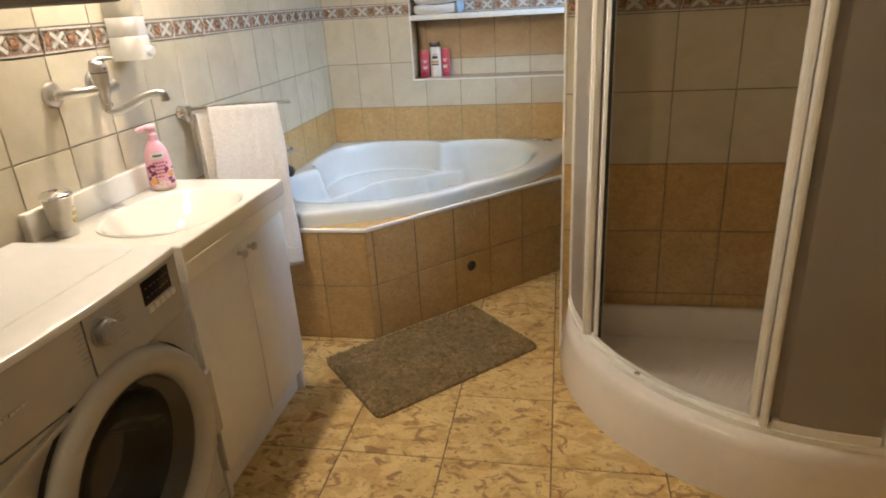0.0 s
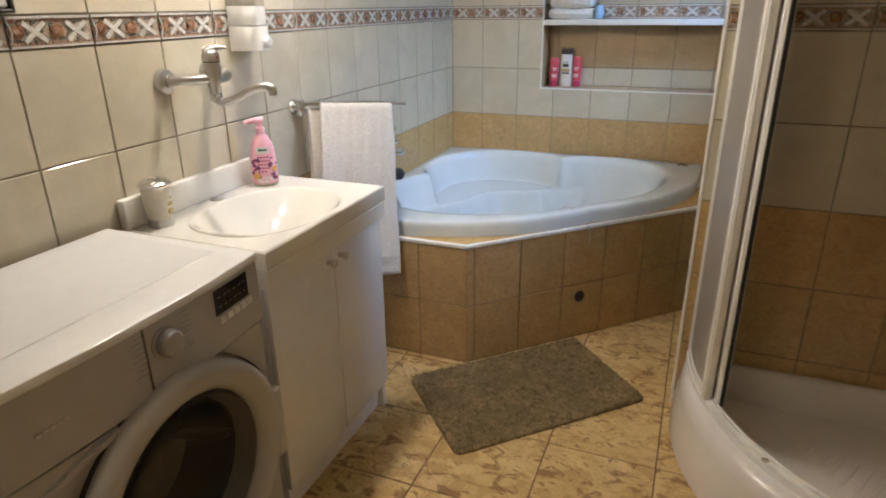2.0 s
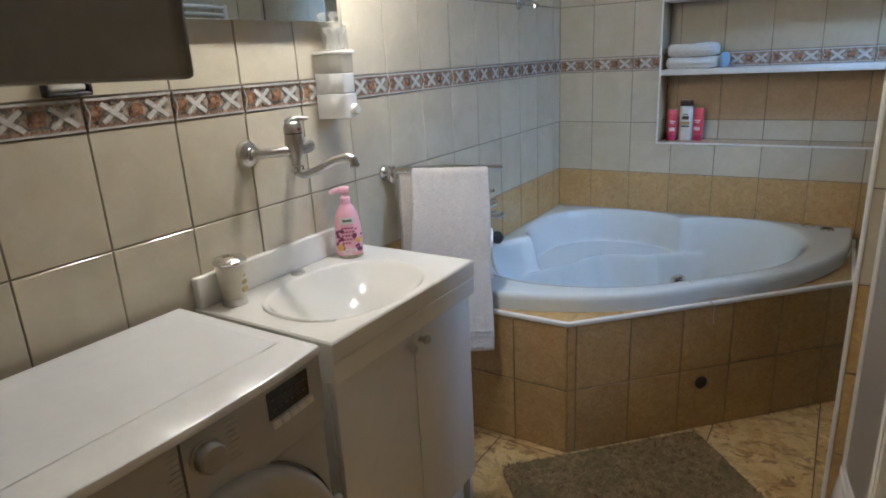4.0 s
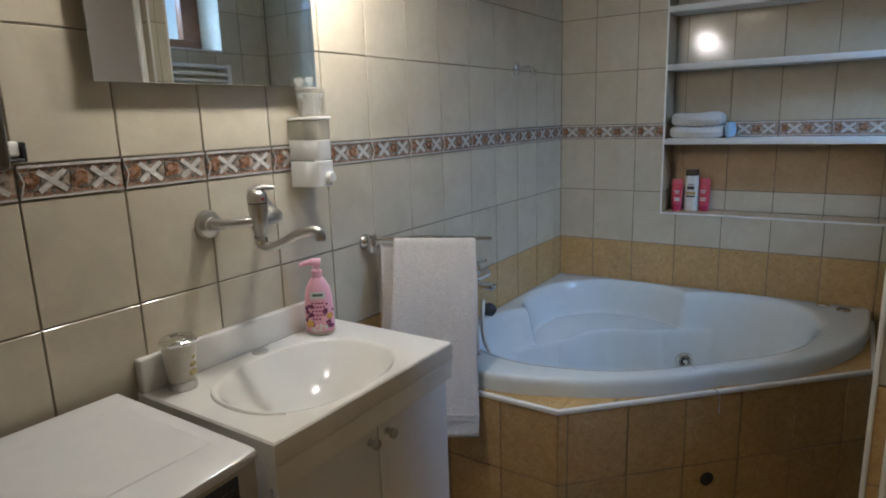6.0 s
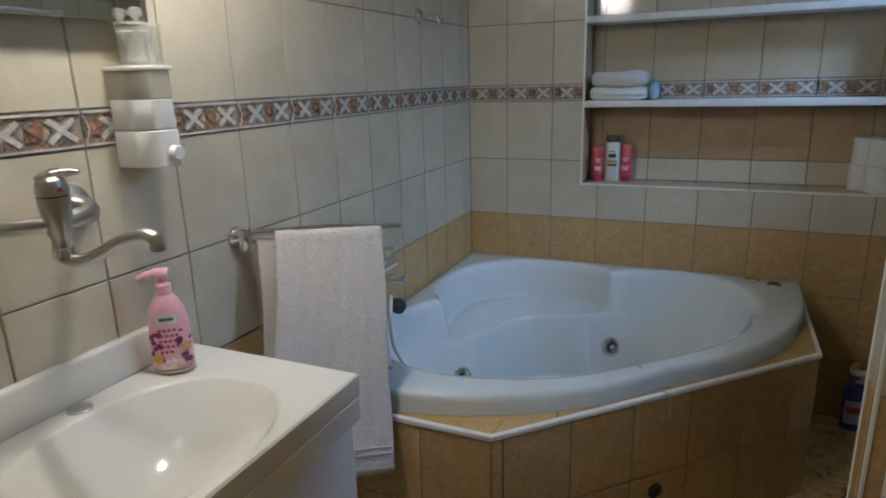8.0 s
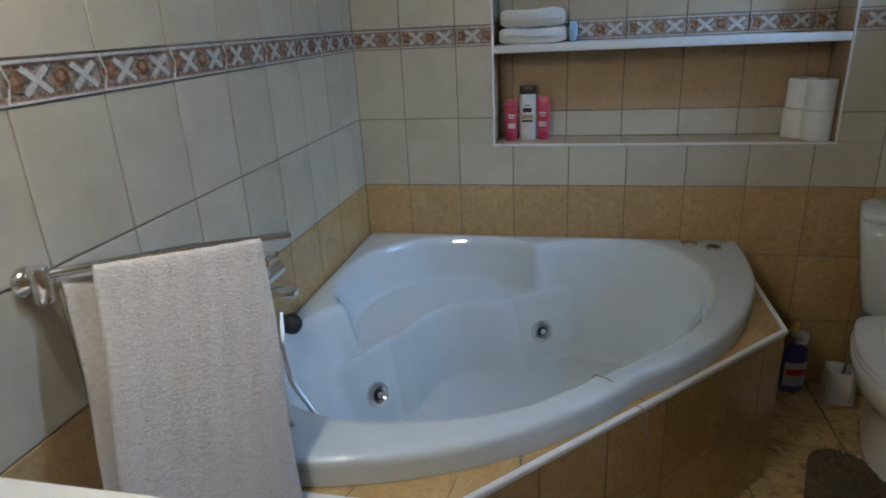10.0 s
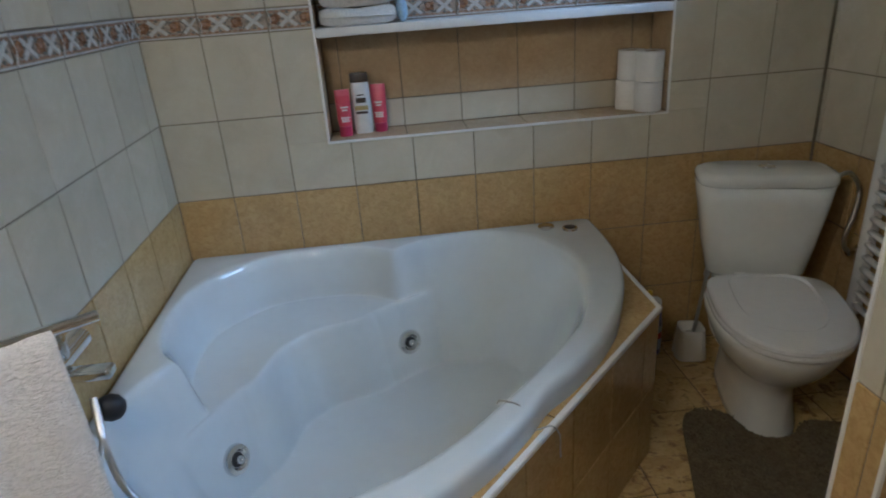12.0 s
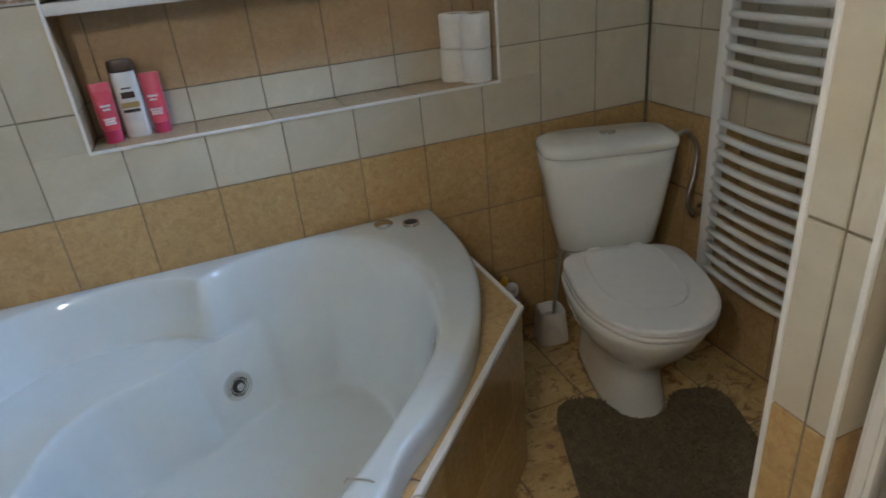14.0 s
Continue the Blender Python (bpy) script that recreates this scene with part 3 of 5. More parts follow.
for shift in ((0.0, 0.0), (-0.035, -0.025)):
    line = [(0.080, 2.65, 0.66), (0.100, 2.60, 0.60), (0.150 + shift[0], 2.525 + shift[1], 0.55), (0.20 + shift[0], 2.505 + shift[1], 0.49), (0.25 + shift[0], 2.490 + shift[1], 0.43), (0.32, 2.50 + shift[1], 0.30), (0.42, 2.56 + shift[1] * 2, 0.15), (0.50, 2.66, 0.15)]
    fine = catmull(line, 10)
    strand.append([Vector((p[0], p[1] - 2.63, max(p[2], tub_surface(p[0], p[1]) + 0.008) - 0.735)) for p in fine])
bm = tube(strand[0] + strand[1][::-1], 0.0068, 10)
part("hose", bm, SATIN, tap, "ribbed steel shower hose")

# shower
CXS, CYS = RX, PY0


def arc_pts(r, a0, a1, n, z=0.0):
    return [Vector((CXS - r * math.cos(radians(a0 + (a1 - a0) * k / n)), CYS - r * math.sin(radians(a0 + (a1 - a0) * k / n)), z)) for k in range(n + 1)]


def arc_bar(r0, r1, z0, z1, a0, a1, n, bm=None):
    rings = []
    for p0, p1 in zip(arc_pts(r0, a0, a1, n), arc_pts(r1, a0, a1, n)):
        rings.append([p0 + Vector((0, 0, z0)), p1 + Vector((0, 0, z0)), p1 + Vector((0, 0, z1)), p0 + Vector((0, 0, z1))])
    return loft(rings, True, True, bm)


tray = thing("shower_tray", pose(0, 0, 0), "white acrylic quarter-round shower tray with a high curved apron", "shower tray")
profile = [(0.846, 0.001), (0.845, 0.06), (0.830, 0.16), (0.822, 0.19), (0.806, 0.203), (0.775, 0.205), (0.752, 0.200), (0.735, 0.17), (0.715, 0.10), (0.69, 0.088), (0.40, 0.080), (0.05, 0.085), (0.003, 0.086)]
rings = []
for k in range(49):
    a = radians(90 * k / 48)
    lp = []
    for r, z in profile:
        if r > 0.74:
            r += (-0.018 + 0.045 * math.sin(2 * a)) * min(1.0, (r - 0.74) / 0.08)
        x, y = r * math.cos(a), r * math.sin(a)
        lp.append(Vector((CXS - max(x, 0.003), CYS - max(y, 0.003), z)))
    rings.append(lp)
own = bmesh.new()
vr = [[own.verts.new(p) for p in lp] for lp in rings]
for a, b in zip(vr, vr[1:]):
    for k in range(len(profile) - 1):
        own.faces.new((a[k], a[k + 1], b[k + 1], b[k]))
bmesh.ops.remove_doubles(own, verts=own.verts[:], dist=0.0001)
finish("shell", own, TRAY, tray, "", "all")
part("rear_lip", box(RX - 0.80, PY0 - 0.042, 0.05, RX - 0.003, PY0 - 0.002, 0.205, 0.014, 4), TRAY, tray)
part("side_lip", box(RX - 0.042, PY0 - 0.80, 0.05, RX - 0.002, PY0 - 0.044, 0.205, 0.014, 4), TRAY, tray)
bm = bmesh.new()
for k in range(9):
    p = Vector((1.68 + k * 0.035, 1.93 - k * 0.012, 0.083))
    merge(bm, box(-0.11, -0.006, -0.002, 0.11, 0.006, 0.0008, 0.001, 1), Matrix.Translation(p) @ pose(0, 0, 0, 0, 0, 62))
finish("grip_ribs", bm, TRAY, tray, "", True)

shower = thing("shower_enclosure", pose(0, 0, 0), "white framed quarter-round shower enclosure with frosted panels, doors slid open", "shower enclosure")
TOPZ = 1.93
bm = arc_bar(0.768, 0.806, 0.204, 0.222, 0.5, 89.5, 40)
arc_bar(0.776, 0.784, 0.222, 0.232, 0.5, 89.5, 40, bm)
part("bottom_rail", bm, TRIM, shower)
bm = arc_bar(0.768, 0.806, TOPZ, TOPZ + 0.04, 0.5, 89.5, 40)
part("top_rail", bm, TRIM, shower)


def post(a, r, w, d, label=""):
    p = Vector((CXS - r * math.cos(radians(a)), CYS - r * math.sin(radians(a)), 0))
    b = box(-d / 2, -w / 2, 0.222, d / 2, w / 2, TOPZ, 0.004, 2)
    box(d / 2 - 0.001, -w / 4, 0.222, d / 2 + 0.003, w / 4, TOPZ, 0.001, 1, bm=b)
    bmesh.ops.transform(b, matrix=Matrix.Translation(p) @ pose(0, 0, 0, 0, 0, a + 180), verts=b.verts[:])
    part("frame_post", b, TRIM, shower, label)


post(1.6, 0.786, 0.026, 0.030)
post(20.5, 0.794, 0.030, 0.024)
post(23.4, 0.772, 0.026, 0.020)
post(65.9, 0.772, 0.026, 0.020)
post(68.0, 0.794, 0.022, 0.024)
post(88.4, 0.786, 0.026, 0.030)
for a0, a1, r in ((3, 19.5, 0.794), (70.5, 87, 0.794)):
    part("fixed_panel", arc_bar(r - 0.0025, r + 0.0025, 0.224, TOPZ, a0, a1, 14), FROSTED, shower, "frosted curved shower panel")
for a0, a1, r in ((4, 23.5, 0.772), (66.5, 86, 0.772)):
    part("sliding_door", arc_bar(r - 0.002, r + 0.002, 0.226, TOPZ, a0, a1, 14), FROSTED, shower, "frosted curved sliding door")
for a in (24.2, 65.1):
    p = Vector((CXS - 0.772 * math.cos(radians(a)), CYS - 0.772 * math.sin(radians(a)), 0))
    b = box(-0.006, -0.003, 0.226, 0.006, 0.003, TOPZ)
    bmesh.ops.transform(b, matrix=Matrix.Translation(p) @ pose(0, 0, 0, 0, 0, a + 180), verts=b.verts[:])
    part("magnetic_seal", b, BLACK, shower, "thin dark magnetic door seal")
for a0, a1 in ((3, 18.6), (69.4, 87)):
    part("panel_frame", arc_bar(0.787, 0.801, 0.223, 0.250, a0, a1, 14), TRIM, shower)
gp = arc_pts(0.795, 41, 41.1, 1, 0.224)[0]
part("door_stop", lathe([(0.010, 0), (0.010, 0.003), (0.006, 0.005), (0.0045, 0.003), (0.0005, 0.003)], 18, m=Matrix.Translation(gp)), CHROME, shower, "small chrome door stop")

# washing machine
WX, WY, WW, WH = 0.475, 0.612, 0.60, 0.832
wm = thing("washing_machine", pose(0, WY, 0), "white front-loading washing machine standing beside the sink cabinet", "washing machine")


def bow(y):
    t = (y / WW - 0.5) * 2
    return WX - 0.012 - 0.016 * t * t + 0.012


def bowed(z0, z1, y0, y1, x0, dx=0.0, n=16, bm=None, rim=0.0):
    ys = [y0 + (y1 - y0) * k / n for k in range(n + 1)]
    rings = []
    for y in ys:
        xf = bow(y) + dx
        rings.append([Vector((x0, y, z0)), Vector((xf, y, z0)), Vector((xf, y, z1 - rim)), Vector((xf - rim * 0.3, y, z1 - rim * 0.3)), Vector((xf - rim, y, z1)), Vector((x0, y, z1))])
    own = loft(rings, True, True)
    if not rim:
        bmesh.ops.remove_doubles(own, verts=own.verts[:], dist=1e-5)
    return merge(bm, own)


DCY, DCZ, DR = 0.318, 0.431, 0.262
NC = 96


def front_ring(x_of, inset):
    out = []
    for k in range(NC):
        a = 2 * math.pi * k / NC
        c, sn = math.cos(a), math.sin(a)
        y0, y1, z0, z1 = 0.004 + inset, WW - 0.004 - inset, 0.02, 0.667
        tt = min(((y1 - DCY) if c > 0 else (y0 - DCY)) / c if abs(c) > 1e-6 else 9, ((z1 - DCZ) if sn > 0 else (z0 - DCZ)) / sn if abs(sn) > 1e-6 else 9)
        y, z = DCY + c * tt, DCZ + sn * tt
        out.append(Vector((x_of(y), y, z)))
    for y in (y0, y1):
        for z in (z0, z1):
            k = min(range(NC), key=lambda i: (out[i].y - y) ** 2 + (out[i].z - z) ** 2)
            out[k] = Vector((x_of(y), y, z))
    return out


def hole_ring(x, r):
    return [Vector((x, DCY + r * math.cos(2 * math.pi * k / NC), DCZ + r * math.sin(2 * math.pi * k / NC))) for k in range(NC)]


part("cabinet", loft([front_ring(lambda y: 0.03, 0), front_ring(lambda y: bow(y) - 0.008, 0), front_ring(lambda y: bow(y) - 0.004, 0.004), hole_ring(WX - 0.014, 0.232), hole_ring(WX - 0.022, 0.205), hole_ring(WX - 0.06, 0.200)], True, False), MACHINE_SHADED, wm)
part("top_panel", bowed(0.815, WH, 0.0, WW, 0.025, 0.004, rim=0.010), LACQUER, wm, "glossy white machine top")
bm = box(0.09, 0.035, WH, 0.38, WW - 0.03, WH + 0.0012, 0.0008, 1)
part("top_inlay", bm, LACQUER, wm)
part("control_panel", bowed(0.672, 0.813, 0.272, WW - 0.003, 0.30, 0.0), MACHINE_SHADED, wm)
part("detergent_drawer", bowed(0.674, 0.813, 0.003, 0.267, 0.30, 0.0), MACHINE_SHADED, wm)
bm = bmesh.new()
rings = []
for k in range(17):
    y = 0.012 + 0.252 * k / 16
    zc = 0.664 - 0.050 * (1 - k / 16) ** 1.6
    x = bow(y) + 0.0012
    rings.append([Vector((x - 0.012, y, zc)), Vector((x + 0.001, y, zc - 0.003)), Vector((x + 0.0018, y, zc + 0.003)), Vector((x + 0.001, y, zc + 0.009)), Vector((x - 0.012, y, zc + 0.010))])
loft(rings, True, True, bm)
part("drawer_grip", bm, MACHINE_SHADED, wm, "curved grip ridge under the detergent drawer")
bm = bmesh.new()
for k in range(6):
    box(bow(0.06) + 0.0005, 0.06 + k * 0.012, 0.735 + (k % 2) * 0.002, bow(0.08) + 0.003, 0.069 + k * 0.012, 0.741, 0, bm=bm)
part("maker_plate", bm, SATIN, wm, "row of small grey bars")
km = Matrix.Translation((bow(0.312) - 0.002, 0.312, 0.766)) @ rot_to((1, 0, 0))
kd = part("program_knob", lathe([(0.031, 0), (0.031, 0.004), (0.026, 0.006), (0.0255, 0.022), (0.022, 0.026), (0.001, 0.027)], 36, m=km), SILVER, wm, "round silver-grey programme dial")
LEGEND = simple("legend_grey", (0.3, 0.3, 0.3), 0.5)
for sgn in (-1, 1):
    bm = bmesh.new()
    for k in range(8):
        yy = 0.312 + sgn * 0.043
        wd = 0.020 if k % 3 else 0.026
        y0, y1 = (yy - wd, yy) if sgn < 0 else (yy, yy + wd)
        xx = bow(yy) + 0.0006
        box(xx - 0.002, y0, 0.728 + k * 0.0105, xx, y1, 0.7292 + k * 0.0105, 0, bm=bm)
    part("program_legend", bm, LEGEND, wm, "grey bars of programme text")
part("display", bowed(0.750, 0.804, 0.448, 0.556, 0.43, 0.0022), BLACKGLASS, wm, "black glass display window")
bm = bmesh.new()
rng = random.Random(3)
for k in range(12):
    y = 0.458 + (k % 6) * 0.016
    z = 0.765 if k < 6 else 0.785
    xx = bow(y) + 0.003
    box(xx - 0.002, y, z, xx, y + 0.006 + 0.005 * rng.random(), z + 0.003, 0, bm=bm)
part("display_marks", bm, simple("legend_dim", (0.10, 0.10, 0.11), 0.5), wm, "dim grey display symbols")
for k in range(5):
    y0 = 0.455 + k * 0.0225
    part("push_button", bowed(0.730, 0.743, y0, y0 + 0.018, 0.43, 0.005, n=2), PLASTIC, wm)
dm = Matrix.Translation((WX - 0.012, DCY, DCZ)) @ rot_to((1, 0, 0))
bm = lathe([(0.266, -0.012), (0.268, 0.002), (0.268, 0.010)], 64, m=dm, cap=False)
part("door_gasket", bm, DARKGAP, wm, "thin dark door gap")
door = part("door", lathe([(0.262, -0.008), (0.262, 0.016), (0.258, 0.028), (0.249, 0.036), (0.236, 0.038), (0.214, 0.033), (0.202, 0.024), (0.196, 0.008), (0.190, -0.05)], 72, m=dm, cap=False), MACHINE2_SHADED, wm, "white plastic porthole door frame")
part("porthole_glass", lathe([(0.196, 0.008), (0.188, 0.011), (0.172, 0.004), (0.150, -0.03), (0.110, -0.065), (0.05, -0.080), (0.001, -0.082)], 48, m=dm, cap=False), SMOKED, door, "dark tinted porthole glass")
bm = lathe([(0.198, -0.05), (0.185, -0.052), (0.185, -0.075), (0.199, -0.078), (0.199, -0.28), (0.17, -0.30), (0.001, -0.30)], 48, m=dm, cap=False)
for k in range(3):
    aa = 2 * math.pi * k / 3
    merge(bm, box(-0.02, -0.012, -0.28, 0.03, 0.012, -0.05, 0.006, 1), dm @ pose(0.155 * math.cos(aa), 0.155 * math.sin(aa), 0, 0, 0, math.degrees(aa)))
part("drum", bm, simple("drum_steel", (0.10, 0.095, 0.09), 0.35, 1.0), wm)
part("door_latch", box(WX + 0.000, DCY + 0.238, DCZ - 0.11, WX + 0.020, DCY + 0.272, DCZ + 0.075, 0.008, 3), MACHINE2_SHADED, door)
part("filter_flap", box(WX - 0.016, 0.44, 0.05, WX - 0.010, 0.58, 0.13, 0.003, 1), MACHINE_SHADED, wm)
for x in (0.08, 0.42):
    for y in (0.05, 0.55):
        part("foot", lathe([(0.02, 0.0), (0.02, 0.012), (0.012, 0.022), (0.012, 0.03)], 16, m=Matrix.Translation((x, y, 0))), BLACK, wm)

# sink cabinet and basin
SY0, SY1, SX, SZ = 1.268, 1.868, 0.440, 0.806
cab = thing("sink_cabinet", pose(0, SY0, 0), "white two-door bathroom cabinet under the washbasin", "sink cabinet")
cw = SY1 - SY0
bm = box(0.02, 0.012, 0.10, 0.405, 0.030, 0.755, 0.001, 1)
box(0.02, cw - 0.030, 0.10, 0.405, cw - 0.012, 0.755, 0.001, 1, bm=bm)
box(0.02, 0.030, 0.10, 0.405, cw - 0.030, 0.118, bm=bm)
box(0.02, 0.030, 0.118, 0.030, cw - 0.030, 0.755, bm=bm)
part("carcass", bm, LACQUER, cab)
part("plinth", box(0.375, 0.030, 0.001, 0.391, cw - 0.030, 0.098, 0.001, 1), LACQUER, cab)
for y in (0.012, cw - 0.030):
    part("side_foot", box(0.02, y, 0.001, 0.412, y + 0.018, 0.099, 0.001, 1), LACQUER, cab)
mid = 0.306
for y0, y1, hy in ((0.012, mid - 0.0015, mid - 0.030), (mid + 0.0015, cw - 0.012, mid + 0.030)):
    d = part("cabinet_door", box(0.407, y0, 0.102, 0.425, y1, 0.702, 0.0025, 2), LACQUER, cab)
    part("door_knob", lathe([(0.009, 0), (0.006, 0.004), (0.006, 0.012), (0.012, 0.017), (0.0125, 0.023), (0.009, 0.027), (0.001, 0.028)], 20, m=Matrix.Translation((0.425, hy, 0.672)) @ rot_to((1, 0, 0))), SATIN, d, "small round metal knob")

basin = thing("washbasin", pose(0, SY0, 0), "white cast washbasin top with an oval bowl on the cabinet", "washbasin")
bw = cw
NB = 96
bc = Vector((0.240, 0.266, 0))


def rect_ring(x0, x1, y0, y1, z, n=NB):
    out = []
    for k in range(n):
        a = 2 * math.pi * k / n
        dx, dy = math.cos(a), math.sin(a)
        t = min(((x1 - bc.x) if dx > 0 else (x0 - bc.x)) / dx if abs(dx) > 1e-6 else 9, ((y1 - bc.y) if dy > 0 else (y0 - bc.y)) / dy if abs(dy) > 1e-6 else 9)
        out.append(Vector((bc.x + dx * t, bc.y + dy * t, z)))
    for cx in (x0, x1):
        for cy in (y0, y1):
            k = min(range(n), key=lambda i: (out[i].x - cx) ** 2 + (out[i].y - cy) ** 2)
            out[k] = Vector((cx, cy, z))
    return out


def bowl_ring(s, z, grow=0.0):
    out = []
    for k in range(NB):
        a = 2 * math.pi * k / NB
        c, sn = math.cos(a), math.sin(a)
        e = 2 / 2.35
        ax = 0.170 + grow if c > 0 else 0.168 + grow
        by = 0.215 + grow
        x = bc.x + 0.010 + s * ax * math.copysign(abs(c) ** e, c)
        y = bc.y + 0.014 + s * by * math.copysign(abs(sn) ** e, sn)
        out.append(Vector((x, y, z)))
    return out


loops = [rect_ring(0.004, SX - 0.003, 0.001, bw - 0.001, 0.757), rect_ring(0.001, SX, 0, bw, 0.761), rect_ring(0.001, SX, 0, bw, SZ - 0.004), rect_ring(0.001, SX - 0.004, 0.004, bw - 0.004, SZ)]
loops += [bowl_ring(1.0, SZ, 0.012), bowl_ring(1.0, SZ + 0.0002, 0.006), bowl_ring(1.0, SZ - 0.001, 0.0)]
for s, z in [(s_, -0.122 * (1 - s_ ** 2.1)) for s_ in (0.98, 0.955, 0.92, 0.88, 0.83, 0.77, 0.7, 0.62, 0.53, 0.43, 0.32, 0.2, 0.08)]:
    loops.append(bowl_ring(s, SZ + z))
part("bowl", loft(loops, False, True), BASIN, basin, smooth=True)
bm = box(0.001, 0.0, SZ - 0.001, 0.026, 0.555, SZ + 0.078, 0.006, 3)
part("splashback", bm, BASIN, basin)
part("tap_hole_cap", lathe([(0.021, 0), (0.021, 0.003), (0.018, 0.005), (0.001, 0.0055)], 28, m=Matrix.Translation((0.048, 0.302, SZ))), SATIN, basin, "round brushed metal tap hole cover")
bead = [bowl_ring(1.0, SZ + 0.001, 0.010)[k] for k in range(62, 83)]
part("rim_bead", tube(bead, 0.004, 8, radii=[0.002, 0.0035, 0.005, 0.0055, 0.005, 0.0035, 0.002]), BASIN, basin)
part("front_rail", box(0.408, 0.001, 0.706, 0.439, bw - 0.001, 0.7565, 0.002, 1), BASIN, basin)

# wall tap over the basin
wt = thing("basin_tap", pose(0, 1.552, 1.135), "satin chrome wall-mounted mixer tap with a long curved spout", "tap")
for dy, zz in ((-0.062, 0.012), (0.105, 0.022)):
    part("flange", lathe([(0.034, 0), (0.034, 0.004), (0.030, 0.012), (0.017, 0.018), (0.017, 0.026), (0.014, 0.028)], 32, m=Matrix.Translation((0.001, dy, zz)) @ rot_to((1, 0, 0))), SATIN, wt)
part("inlet_arm", tube([(0.02, -0.060, 0.012), (0.045, -0.056, 0.013), (0.085, -0.025, 0.015), (0.108, 0.004, 0.016)], 0.013, 16, smooth_path=6), SATIN, wt)
part("outlet_arm", tube([(0.02, 0.103, 0.022), (0.055, 0.095, 0.020), (0.100, 0.062, 0.018), (0.108, 0.004, 0.016)], 0.0155, 16, smooth_path=6), SATIN, wt)
part("mixer_body", lathe([(0.014, -0.036), (0.014, -0.020), (0.018, -0.012), (0.021, 0.015), (0.0235, 0.038), (0.0225, 0.046)], 32, m=Matrix.Translation((0.108, 0.004, 0.012))), SATIN, wt)
lv = lathe([(0.0235, 0.0485), (0.0238, 0.058), (0.0215, 0.069), (0.015, 0.077), (0.005, 0.080)], 32, m=Matrix.Translation((0.108, 0.004, 0.012)))
tube([(0.100, -0.006, 0.078), (0.110, 0.006, 0.089), (0.124, 0.020, 0.094), (0.138, 0.032, 0.093)], 0.008, 12, bm=lv, smooth_path=5, radii=[0.014, 0.012, 0.009, 0.006, 0.0045])
part("lever", lv, SATIN, wt)
part("ring", lathe([(0.0220, 0.0455), (0.0220, 0.0490)], 32, m=Matrix.Translation((0.108, 0.004, 0.012))), BLACK, wt)
part("collar", lathe([(0.0165, -0.046), (0.0165, -0.030), (0.015, -0.028)], 28, m=Matrix.Translation((0.108, 0.004, 0.006))), CHROME, wt)
part("spout", tube([(0.108, 0.004, -0.022), (0.110, 0.005, -0.040), (0.130, 0.012, -0.046), (0.165, 0.024, -0.034), (0.20, 0.036, -0.014), (0.235, 0.048, -0.005), (0.250, 0.053, -0.008), (0.256, 0.055, -0.016), (0.256, 0.055, -0.028)], 0.0105, 16, smooth_path=8, radii=[0.0125, 0.011, 0.0105, 0.0105, 0.0105, 0.011, 0.012, 0.0125]), SATIN, wt)
part("temperature_dot", lathe([(0.004, 0), (0.004, 0.001), (0.001, 0.0012)], 12, m=Matrix.Translation((0.1305, 0.001, 0.070)) @ rot_to((1, -0.2, 0.1))), simple("red_dot", (0.4, 0.05, 0.04), 0.4), wt)

# cup
cup = thing("toothbrush_holder", pose(0.066, 1.338, SZ), "cream ceramic tumbler with chrome lid and a shell motif", "tumbler")
cup.scale = (1.1, 1.1, 1.1)
part("tumbler", lathe([(0.026, 0.018), (0.030, 0.05), (0.0335, 0.095)], 36), simple("cream_ceramic", (0.80, 0.76, 0.66), 0.3), cup)
part("base", lathe([(0.028, 0), (0.029, 0.003), (0.0275, 0.018)], 36), SATIN, cup)
part("lid", lathe([(0.0345, 0.094), (0.037, 0.097), (0.037, 0.101), (0.031, 0.107), (0.014, 0.110), (0.013, 0.107), (0.001, 0.107)], 36), CHROME, cup, "chrome lid")
bm = bmesh.new()
for k, (z, r) in enumerate(((0.036, 0.011), (0.053, 0.010), (0.068, 0.008))):
    lathe([(r, -0.001), (r * 0.8, 0.002), (0.001, 0.003)], 14, bm=bm, m=Matrix.Translation((0.0275, 0.009, z)) @ rot_to((1, 0.25, 0)), sy=0.7)
part("motif", bm, simple("shell_yellow", (0.55, 0.44, 0.2), 0.5), cup, "pale yellow shell motif")

# soap bottle on a dish
PINK = simple("pink_plastic", (0.84, 0.46, 0.56), 0.3, vary=0.04)
sb = thing("soap_bottle", pose(0.080, 1.756, SZ + 0.006, 0, 0, 40), "pink liquid soap pump bottle with a fruit label", "soap bottle")
rg = []
for w, d, z in ((0.030, 0.019, 0.0), (0.034, 0.022, 0.006), (0.034, 0.022, 0.05), (0.032, 0.021, 0.085), (0.028, 0.019, 0.11), (0.019, 0.015, 0.128), (0.012, 0.011, 0.137)):
    rg.append([Vector((w * math.cos(2 * math.pi * k / 32), d * math.sin(2 * math.pi * k / 32), z)) for k in range(32)])
part("bottle", loft(rg, True, True), PINK, sb)
part("collar", lathe([(0.0125, 0.136), (0.0125, 0.153), (0.009, 0.156), (0.006, 0.158), (0.006, 0.168)], 24), PINK, sb)
part("pump_head", tube([(0.010, 0, 0.171), (-0.004, 0, 0.173), (-0.022, 0, 0.172), (-0.037, 0, 0.167)], 0.007, 12, smooth_path=5, radii=[0.011, 0.010, 0.007, 0.0055]), PINK, sb)


